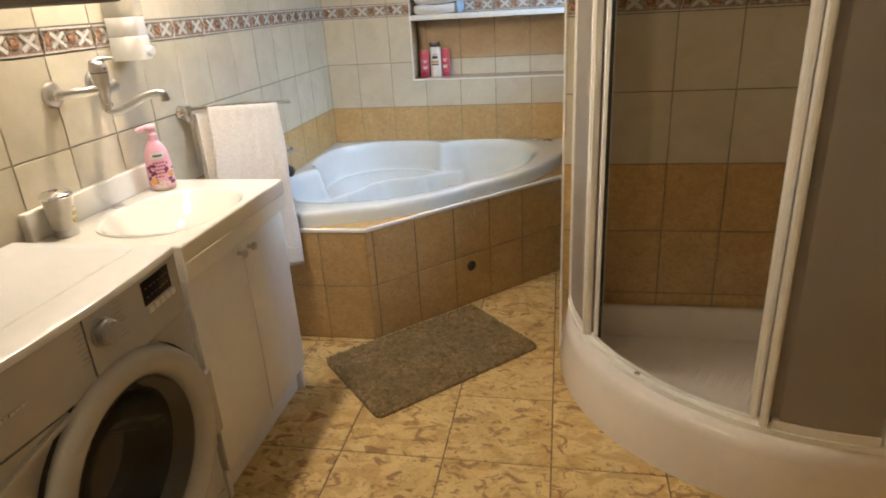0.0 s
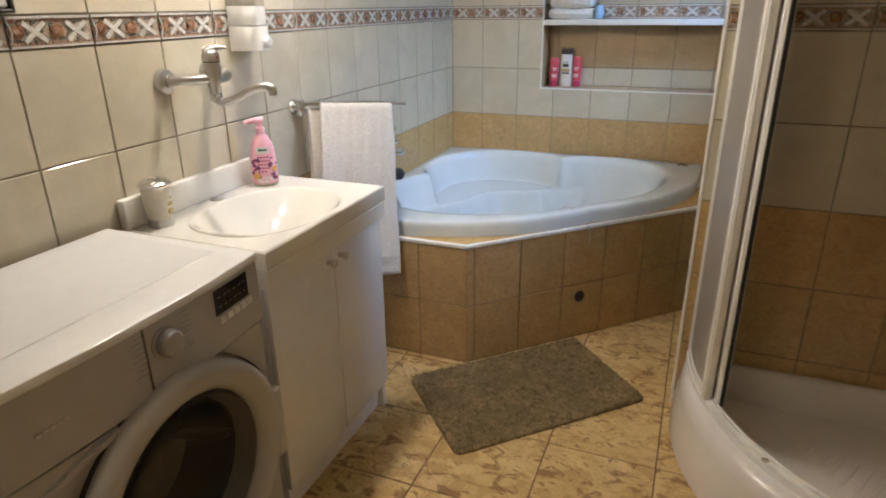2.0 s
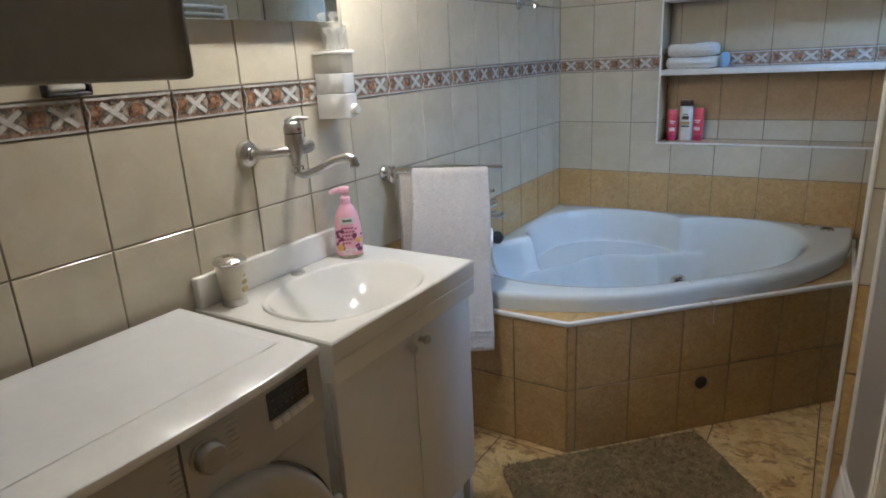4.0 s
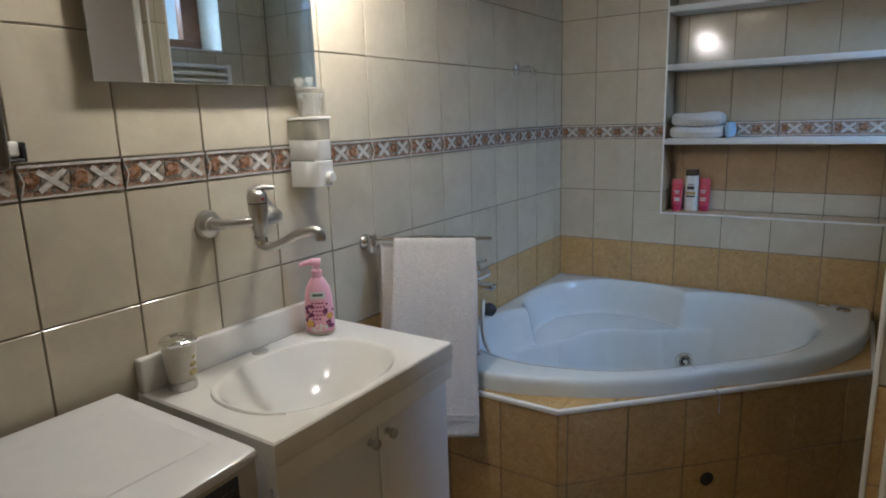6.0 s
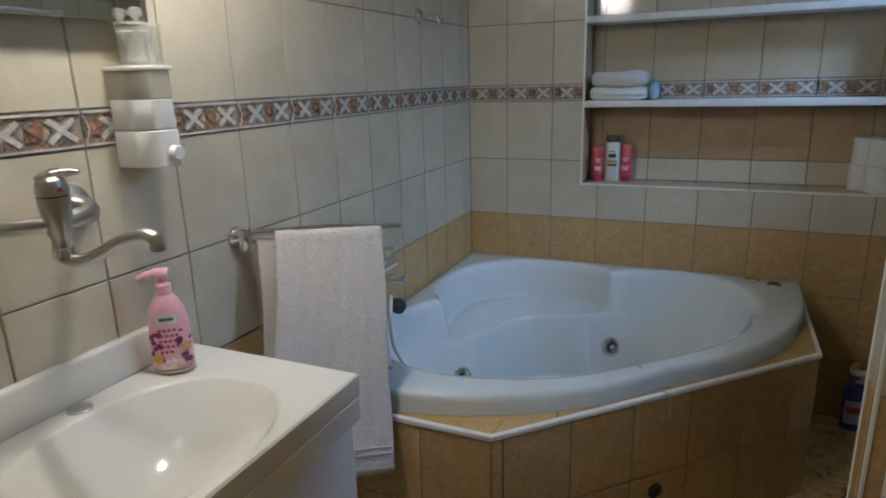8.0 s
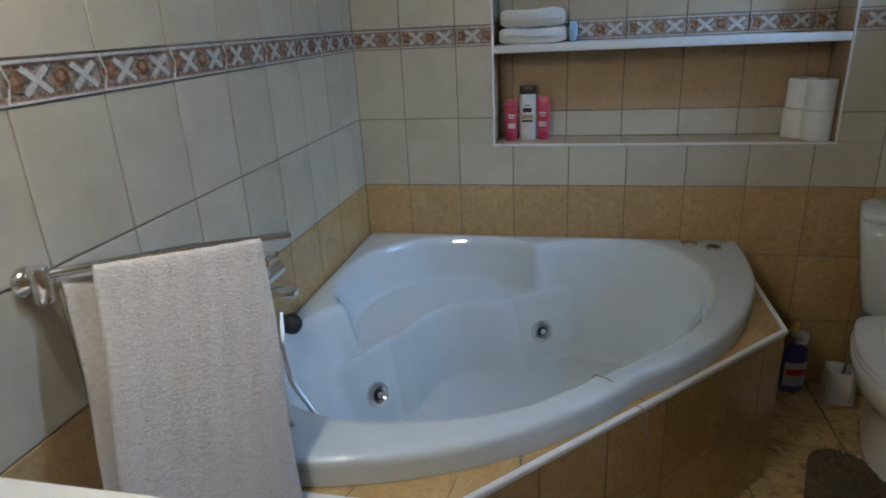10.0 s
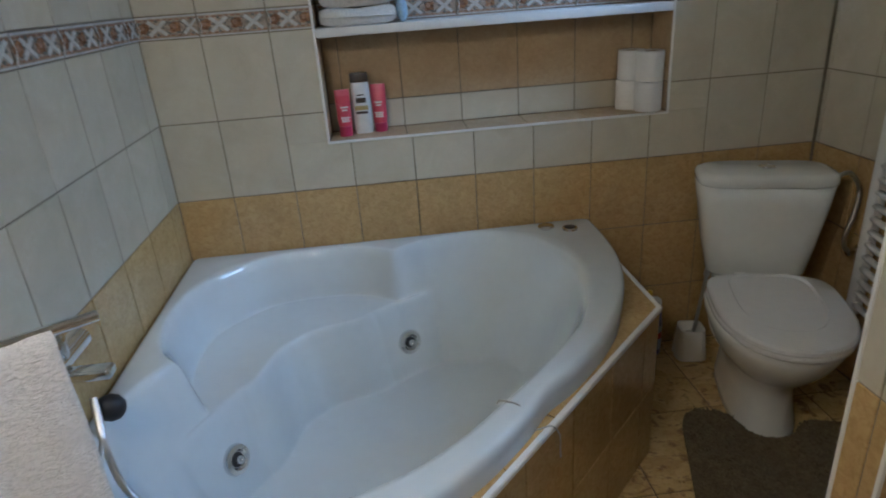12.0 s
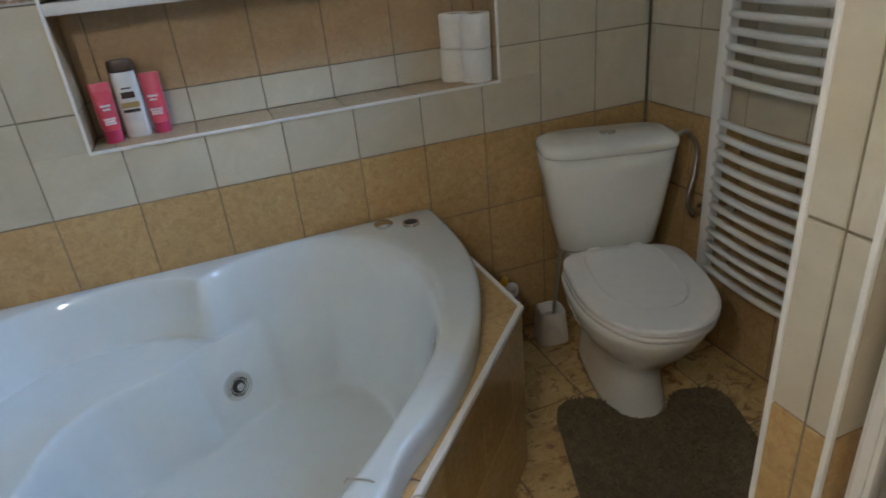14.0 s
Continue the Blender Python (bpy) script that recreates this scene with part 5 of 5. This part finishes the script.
# toilet
TA = -18.5
to = thing("toilet", pose(1.842, 3.232, 0, 0, 0, TA), "white ceramic close-coupled toilet with a closed lid", "toilet")


def oval(cx, cy, rx, ry_f, ry_b, z, n=64, p=2.2, square=2.2):
    out = []
    for k in range(n):
        a = 2 * math.pi * k / n
        c, s = math.cos(a), math.sin(a)
        e = 2 / (p if s < 0 else p + square)
        ry = ry_f if s < 0 else ry_b
        out.append(Vector((cx + rx * math.copysign(abs(c) ** e, c), cy + ry * math.copysign(abs(s) ** e, s), z)))
    return out


bowl = [oval(0, -0.02, 0.105, 0.235, 0.19, 0.001, p=2.4), oval(0, -0.02, 0.103, 0.232, 0.19, 0.02, p=2.4), oval(0, -0.01, 0.092, 0.215, 0.19, 0.12, p=2.3), oval(0, -0.01, 0.098, 0.225, 0.18, 0.19),
        oval(0, -0.06, 0.135, 0.245, 0.19, 0.25), oval(0, -0.085, 0.168, 0.265, 0.19, 0.31), oval(0, -0.10, 0.180, 0.275, 0.18, 0.36), oval(0, -0.10, 0.183, 0.278, 0.18, 0.385), oval(0, -0.10, 0.178, 0.272, 0.175, 0.392)]
part("bowl", loft(bowl, True, True), CERAMIC, to, smooth="all")
part("mount_block", box(-0.13, 0.02, 0.20, 0.13, 0.235, 0.398, 0.02, 4), CERAMIC, to)
seat = [oval(0, -0.105, 0.184, 0.285, 0.175, 0.394), oval(0, -0.105, 0.189, 0.290, 0.178, 0.399), oval(0, -0.105, 0.189, 0.290, 0.178, 0.410), oval(0, -0.105, 0.185, 0.286, 0.174, 0.414)]
part("seat", loft(seat, True, True), LACQUER, to, smooth="all")
lid = [oval(0, -0.105, 0.184, 0.285, 0.180, 0.4155, p=2.35), oval(0, -0.105, 0.188, 0.289, 0.182, 0.419, p=2.35), oval(0, -0.105, 0.187, 0.288, 0.182, 0.430, p=2.35), oval(0, -0.105, 0.180, 0.281, 0.175, 0.436, p=2.35),
       oval(0, -0.09, 0.126, 0.205, 0.165, 0.4375, p=2.5), oval(0, -0.09, 0.122, 0.200, 0.161, 0.4375, p=2.5), oval(0, -0.09, 0.116, 0.192, 0.156, 0.4315, p=2.5), oval(0, -0.09, 0.06, 0.12, 0.1, 0.4335, p=2.5)]
part("lid", loft(lid, True, True), LACQUER, to, "glossy white closed toilet lid", smooth=True)
for x in (-0.085, 0.045):
    part("hinge_cover", box(x, 0.065, 0.40, x + 0.04, 0.10, 0.432, 0.008, 2), PLASTIC, to)


def rrect(w, d0, d1, z, n=48):
    out = []
    for k in range(n):
        a = 2 * math.pi * k / n
        c, s = math.cos(a), math.sin(a)
        out.append(Vector((w * math.copysign(abs(c) ** 0.42, c), (d0 + d1) / 2 + (d1 - d0) / 2 * math.copysign(abs(s) ** 0.5, s), z)))
    return out


tank = [rrect(0.128, 0.125, 0.275, 0.398), rrect(0.138, 0.118, 0.285, 0.41), rrect(0.155, 0.108, 0.292, 0.52), rrect(0.173, 0.100, 0.296, 0.66), rrect(0.181, 0.098, 0.298, 0.738)]
part("cistern", loft(tank, True, True), CERAMIC, to, smooth="all")
tl = [rrect(0.180, 0.095, 0.299, 0.7395), rrect(0.184, 0.090, 0.300, 0.746), rrect(0.184, 0.090, 0.300, 0.765), rrect(0.179, 0.095, 0.297, 0.776), rrect(0.16, 0.115, 0.285, 0.782)]
part("cistern_lid", loft(tl, True, True), CERAMIC, to, smooth="all")
fb = part("flush_button", lathe([(0.022, 0), (0.022, 0.004), (0.019, 0.0065), (0.018, 0.005), (0.001, 0.006)], 32, m=Matrix.Translation((0.0, 0.20, 0.782)), sx=1.15), CHROME, to, "oval chrome dual flush button")
for o in to.children:
    o.data.transform(Matrix.Diagonal((1.0, 1.0, 0.935, 1)))
for o in (x for x in to.children if x.name.startswith(("cistern", "bowl"))):
    o.data.transform(Matrix.Translation((-0.006, 0, 0)) @ Matrix.Diagonal((1.13 if o.name.startswith("cistern") else 1.02, 1.0, 1.0, 1)))
hs = thing("water_hose", pose(0, 0, 0), "braided steel hose from the wall valve to the cistern", "hose")
part("hose", tube([(2.075, 3.335, 0.70), (2.125, 3.33, 0.715), (2.160, 3.32, 0.66), (2.145, 3.305, 0.58), (2.125, 3.30, 0.52), (2.13, 3.30, 0.475), (2.155, 3.30, 0.455)], 0.0075, 10, smooth_path=10), SATIN, hs)
part("valve", lathe([(0.022, 0), (0.022, 0.004), (0.010, 0.010), (0.010, 0.03), (0.014, 0.032), (0.014, 0.045), (0.004, 0.047)], 18, m=Matrix.Translation((RX - 0.001, 3.30, 0.455)) @ rot_to((-1, 0, 0))), CHROME, hs)

brush = thing("toilet_brush", pose(1.742, 3.495, 0.0, 0, 0, -10), "white plastic toilet brush standing in its holder", "toilet brush")
rg = [[Vector((w * math.copysign(abs(math.cos(2 * math.pi * k / 24)) ** 0.5, math.cos(2 * math.pi * k / 24)), w * math.copysign(abs(math.sin(2 * math.pi * k / 24)) ** 0.5, math.sin(2 * math.pi * k / 24)), z)) for k in range(24)] for w, z in ((0.055, 0.001), (0.055, 0.01), (0.045, 0.12), (0.040, 0.12), (0.045, 0.02))]
part("holder", loft(rg, True, True), PLASTIC, brush, smooth=True)
part("handle", lathe([(0.006, 0.03), (0.006, 0.33), (0.010, 0.34), (0.010, 0.37), (0.004, 0.375)], 14, m=pose(0, 0, 0, 3, 5, 0)), SATIN, brush, "grey handle")
part("bristles", lathe([(0.006, 0.03), (0.030, 0.035), (0.032, 0.085), (0.012, 0.10)], 20), PLASTIC, brush)

cl = thing("cleaner_bottle", pose(1.60, 3.525, 0.0, 0, 0, 10), "blue toilet cleaner bottle with a bent white neck and yellow cap", "cleaner bottle")
CB = simple("blue_plastic", (0.07, 0.07, 0.28), 0.3)
rg = [[Vector((w * math.cos(2 * math.pi * k / 28), d * math.sin(2 * math.pi * k / 28), z)) for k in range(28)] for w, d, z in ((0.040, 0.022, 0.001), (0.044, 0.026, 0.008), (0.044, 0.026, 0.13), (0.040, 0.024, 0.175), (0.022, 0.018, 0.195))]
part("bottle", loft(rg, True, True), CB, cl)
part("neck", tube([(0.0, 0, 0.185), (0.022, 0, 0.205), (0.018, 0, 0.228), (-0.012, 0, 0.232), (-0.022, 0, 0.248)], 0.014, 14, smooth_path=6), WHITE, cl)
part("cap", lathe([(0.013, 0), (0.013, 0.018), (0.008, 0.030), (0.002, 0.031)], 16, m=Matrix.Translation((-0.022, 0, 0.246)) @ rot_to((0.35, 0, 0.9))), simple("yellow_plastic", (0.75, 0.5, 0.03), 0.3), cl, "yellow cap")
decal(cl, "label", 0.0443, 0.0263, -150, -30, 0.03, 0.125, simple("label_pale", (0.5, 0.55, 0.65), 0.4), "pale oval label")
decal(cl, "red_band", 0.0452, 0.0272, -140, -40, 0.075, 0.100, simple("label_red", (0.5, 0.03, 0.03), 0.4), "red bar across the label")

# pedestal mat with a cut-out for the toilet foot
pm = thing("pedestal_mat", pose(0, 0, 0), "grey-brown toilet mat cut out around the toilet foot", "mat")
R = pose(1.842, 3.232, 0, 0, 0, TA)
mo = [(-0.235, -0.70), (0.235, -0.70), (0.255, -0.67), (0.262, -0.22), (0.250, -0.175), (0.215, -0.15), (0.13, -0.15), (0.10, -0.17), (0.094, -0.18), (0.06, -0.232), (0.0, -0.250), (-0.06, -0.232), (-0.094, -0.18), (-0.105, -0.155), (-0.14, -0.14), (-0.205, -0.14), (-0.24, -0.165), (-0.255, -0.21), (-0.262, -0.66)]
lp = []
for i in range(len(mo)):
    a, b = Vector((*mo[i], 0)), Vector((*mo[(i + 1) % len(mo)], 0))
    k = max(1, int((b - a).length / 0.015))
    for s in range(k):
        lp.append(a.lerp(b, s / k))
bm = bmesh.new()
lowv = [bm.verts.new(R @ Vector((p.x, p.y, 0.001))) for p in lp]
topv = [bm.verts.new(R @ Vector((p.x + noise.noise(p * 50) * 0.003, p.y + noise.noise(p * 47 + Vector((3, 1, 2))) * 0.003, 0.014))) for p in lp]
for k in range(len(lp)):
    bm.faces.new((lowv[k], lowv[(k + 1) % len(lp)], topv[(k + 1) % len(lp)], topv[k]))
tf = bm.faces.new(topv)
bm.faces.new(lowv[::-1])
bmesh.ops.triangulate(bm, faces=[tf])
part("mat_body", bm, RUG_DARK, pm)
world_mo = [R @ Vector((x * 0.985, y * 0.99, 0)) for x, y in mo]
shag(pm, within([(p.x, p.y) for p in world_mo]), 1.2, 2.19, 2.4, 3.4, 7000, 0.0125, RUG_DARK, 32)

# towel radiator
rad = thing("towel_radiator", pose(RX, 0, 0), "white ladder towel radiator with curved bars below the window", "radiator")
RY0, RY1 = 2.62, 3.215
bm = bmesh.new()
for y in (RY0, RY1):
    box(-0.075, y - 0.019, 0.285, -0.040, y + 0.019, 1.74, 0.008, 2, bm=bm)
part("upright", bm, ENAMEL, rad)
zs = [0.318 + 0.0415 * k for k in range(12)] + [0.895 + 0.0415 * k for k in range(6)] + [1.225 + 0.0415 * k for k in range(6)] + [1.555 + 0.0415 * k for k in range(5)]
barm = None
for z in zs:
    pts = [Vector((-0.062 - 0.040 * math.sin(math.pi * k / 12) ** 0.8, RY0 + (RY1 - RY0) * k / 12, 0)) for k in range(13)]
    if barm is None:
        b0 = part("bar", tube([p for p in pts], 0.0105, 12), ENAMEL, rad, smooth="all")
        b0.location = (0, 0, z)
        barm = b0.data
    else:
        ob = new("bar", barm)
        ob.parent = rad
        ob.location = (0, 0, z)
for y, z in ((RY0 + 0.03, 0.5), (RY1 - 0.03, 0.5), (RY0 + 0.03, 1.45), (RY1 - 0.03, 1.45)):
    part("wall_bracket", lathe([(0.011, 0.0), (0.011, 0.042)], 14, m=Matrix.Translation((-0.044, y, z)) @ rot_to((1, 0, 0))), PLASTIC, rad)
part("valve", lathe([(0.014, 0), (0.014, 0.03), (0.018, 0.034), (0.018, 0.05), (0.010, 0.054)], 18, m=Matrix.Translation((-0.058, RY1, 0.232))), CHROME, rad)

# window
win = tagged(new("window_1"), "brown wooden window in a deep tiled reveal above the radiator", "", "", "structure")
fx = RX + 0.20
bm = bmesh.new()
for b in ((fx, WY0 + 0.001, WZ0 + 0.001, fx + 0.06, WY1 - 0.001, WZ0 + 0.085), (fx, WY0 + 0.001, WZ1 - 0.085, fx + 0.06, WY1 - 0.001, WZ1 - 0.001), (fx, WY0 + 0.001, WZ0 + 0.085, fx + 0.06, WY0 + 0.125, WZ1 - 0.085), (fx, WY1 - 0.125, WZ0 + 0.085, fx + 0.06, WY1 - 0.001, WZ1 - 0.085)):
    box(*b, 0.004, 2, bm=bm)
part("window_frame", bm, WOODFRAME, win)
pane = part("pane", box(fx + 0.03, WY0 + 0.08, WZ0 + 0.08, fx + 0.036, WY1 - 0.08, WZ1 - 0.08), GLASS, win)
pane.visible_shadow = False
part("window_sill", box(RX - 0.012, WY0 + 0.002, WZ0 - 0.001, fx, WY1 - 0.002, WZ0 + 0.008, 0.002, 1), TRIM, win)
bm = box(RX + 0.004, WY1 - 0.0005, WZ0, fx, WY1 + 0.002, WZ1)
box(RX + 0.004, WY0 - 0.002, WZ0, fx, WY0 + 0.0005, WZ1, bm=bm)
box(RX + 0.004, WY0, WZ1 - 0.0005, fx, WY1, WZ1 + 0.002, bm=bm)
part("reveal", bm, CREAM, win)

# wall cabinet with an open door above the washing machine
wc = thing("wall_cabinet", pose(0, 0, 0), "grey glossy wall cabinet, door open, above the washing machine", "wall cabinet")
GREYG2 = simple("grey_gloss", (0.20, 0.195, 0.185), 0.16, vary=0.05, coat=0.4)
part("carcass", box(0.003, 0.20, 1.352, 0.33, 0.772, 1.95, 0.003, 1), GREYG2, wc)
part("open_door", box(0.334, 0.772, 1.350, 0.782, 0.790, 1.95, 0.006, 3), GREYG2, wc, "grey glossy door swung open")
hk = thing("wall_clip", pose(0.0, 1.075, 1.342), "small black wall holder with a white pad", "holder")
bm = box(0.001, -0.045, -0.020, 0.022, 0.045, -0.012, 0.004, 2)
box(0.001, -0.045, -0.020, 0.022, -0.037, 0.016, 0.003, 2, bm=bm)
box(0.001, 0.037, -0.020, 0.022, 0.045, 0.016, 0.003, 2, bm=bm)
part("bracket", bm, BLACK, hk)
part("pad", box(0.002, -0.036, -0.011, 0.018, 0.036, 0.018, 0.006, 3), PLASTIC, hk)

# added ceiling lamp behind the view, a body for the fill light
cl2 = thing("ceiling_lamp", pose(0.28, -0.5, CZ), "round white opal ceiling lamp added out of view as room fill", "ceiling lamp")
part("base_ring", lathe([(0.13, -0.002), (0.14, -0.02), (0.135, -0.03)], 40), TRIM, cl2)
OPAL = bpy.data.materials.new("lit_opal")
OPAL.use_nodes = True
OPAL.node_tree.nodes["Principled BSDF"].inputs["Emission Color"].default_value = (1.0, 0.78, 0.5, 1)
OPAL.node_tree.nodes["Principled BSDF"].inputs["Emission Strength"].default_value = 6.0
part("opal_shade", lathe([(0.115, -0.031), (0.112, -0.055), (0.09, -0.08), (0.05, -0.093), (0.001, -0.096)], 40), OPAL, cl2)


# ---- trims of niche, partition and apron ----
bm = bmesh.new()
box(NX0 - 0.007, BY - 0.004, NZ0 - 0.008, NX1 + 0.007, BY + 0.0035, NZ0, 0.001, 1, bm=bm)
box(NX0 - 0.007, BY - 0.004, NZ0 + 0.0005, NX0, BY + 0.0035, NZ1, 0.001, 1, bm=bm)
box(NX1, BY - 0.004, NZ0 + 0.0005, NX1 + 0.007, BY + 0.0035, NZ1, 0.001, 1, bm=bm)
box(NX0 - 0.007, BY - 0.004, NZ1 + 0.0005, NX1 + 0.007, BY + 0.0035, NZ1 + 0.008, 0.001, 1, bm=bm)
tagged(finish("trim", bm, TRIM, None, "", False), kind="structure")
bm = bmesh.new()
for y0, y1 in ((PY0 - 0.003, PY0 + 0.005), (PY1 - 0.005, PY1 + 0.003)):
    box(PX - 0.003, y0, 0.0, PX + 0.005, y1, CZ, 0.002, 2, bm=bm)
tagged(finish("trim", bm, TRIM, None, "", False), kind="structure")

# ---- apron tiles ----
MEN = (AX, AY, 0)
AD = Vector((0.7027, 0.7115, 0))
AL = (Vector((BX, BYY, 0)) - Vector((AX, AY, 0))).length
tiling(surround, (0, AY, 0), (1, 0, 0), (0, -1, 0), [0.006, 0.19, 0.39, AX], [0.002, 0.246, AZ - 0.008], lambda z: CARAMEL)
tiling(surround, (AX, AY, 0), AD, (AD.y, -AD.x, 0), [0, 0.032, 0.232, 0.432, 0.632, 0.832, 1.032, AL], [0.002, 0.246, AZ - 0.008], lambda z: CARAMEL)
tiling(surround, (BX, 0, 0), (0, 1, 0), (1, 0, 0), [BYY, 3.2, 3.4, BY - 0.004], [0.002, 0.246, AZ - 0.008], lambda z: CARAMEL)
# ledge tiles: flat pieces between the trim and the tub
def ledge_piece(pts):
    vs = [(x, y, z) for z in (AZ - 0.004, AZ) for x, y in pts]
    n = len(pts)
    me = bpy.data.meshes.new("tile")
    me.from_pydata(vs, [], [tuple(range(n, 2 * n))] + [(k, (k + 1) % n, n + (k + 1) % n, n + k) for k in range(n)])
    me.materials.append(LEDGE)
    ob = new("tile", me)
    ob.parent = surround


def lerp2(a, b, t):
    return (a[0] + (b[0] - a[0]) * t, a[1] + (b[1] - a[1]) * t)


A = [(0.006, AY + 0.009), (AX - 0.004, AY + 0.009), (BX - 0.0093, BYY + 0.003), (BX - 0.009, BY - 0.006)]


def under_rim(p):
    d = (Vector((*p, 0)) - CC)
    k = int(round(math.atan2(d.y, d.x) / (2 * math.pi) * NANG)) % NANG
    q = CC + (OUT[k] - CC) * 0.975
    return (q.x, q.y)


for (p, q), n in zip(zip(A, A[1:]), (3, 6, 3)):
    for k in range(n):
        m = [lerp2(p, q, (k + f) / n) for f in (0.008, 0.25, 0.5, 0.75, 0.992)]
        ledge_piece(m + [under_rim(x) for x in m[::-1]])


# ---- tiles ----
tiling(wall_west, (0, 0, 0), (0, 1, 0), (1, 0, 0), cuts(FY, BY, 1.5035, 0.2008), ROWS_Z, wall_pick)
tiling(wall_north, (0, BY, 0), (1, 0, 0), (0, -1, 0), cuts(0, RX, 0.1775, 0.2005), ROWS_Z, wall_pick, [(NX0, NZ0, NX1, NZ1)])
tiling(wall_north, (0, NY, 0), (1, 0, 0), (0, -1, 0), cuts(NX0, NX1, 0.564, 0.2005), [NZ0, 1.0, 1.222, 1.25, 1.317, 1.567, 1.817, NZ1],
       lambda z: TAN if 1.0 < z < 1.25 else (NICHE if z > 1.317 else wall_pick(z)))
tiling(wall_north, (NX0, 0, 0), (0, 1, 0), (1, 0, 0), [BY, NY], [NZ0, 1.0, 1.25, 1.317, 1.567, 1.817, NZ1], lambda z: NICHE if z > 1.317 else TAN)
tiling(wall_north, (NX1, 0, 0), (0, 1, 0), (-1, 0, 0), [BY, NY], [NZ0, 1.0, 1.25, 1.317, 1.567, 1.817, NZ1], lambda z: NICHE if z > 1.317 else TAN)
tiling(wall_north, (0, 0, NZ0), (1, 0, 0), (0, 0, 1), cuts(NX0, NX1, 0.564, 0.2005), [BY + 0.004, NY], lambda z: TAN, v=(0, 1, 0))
tiling(wall_east, (RX, 0, 0), (0, 1, 0), (-1, 0, 0), cuts(FY, BY, 3.38, 0.2008), ROWS_Z, wall_pick, [(WY0, WZ0, WY1, WZ1), (PY0, 0, PY1, CZ)])
tiling(partition, (0, PY0, 0), (1, 0, 0), (0, -1, 0), cuts(PX, RX, 1.712, 0.2005), ROWS_Z, wall_pick)
tiling(partition, (0, PY1, 0), (1, 0, 0), (0, 1, 0), cuts(PX, RX, 1.777, 0.2005), ROWS_Z, wall_pick)
tiling(partition, (PX, 0, 0), (0, 1, 0), (-1, 0, 0), [PY0, 2.262, PY1], ROWS_Z, wall_pick)
tiling(floor, (0, 0, 0), (1, 0, 0), (0, 0, 1), cuts(0, RX, 1.0, 0.3335), cuts(FY, BY, 1.52, 0.3335), lambda z: FLOOR_TILE, v=(0, 1, 0), gap=0.005, name="floor_tile")
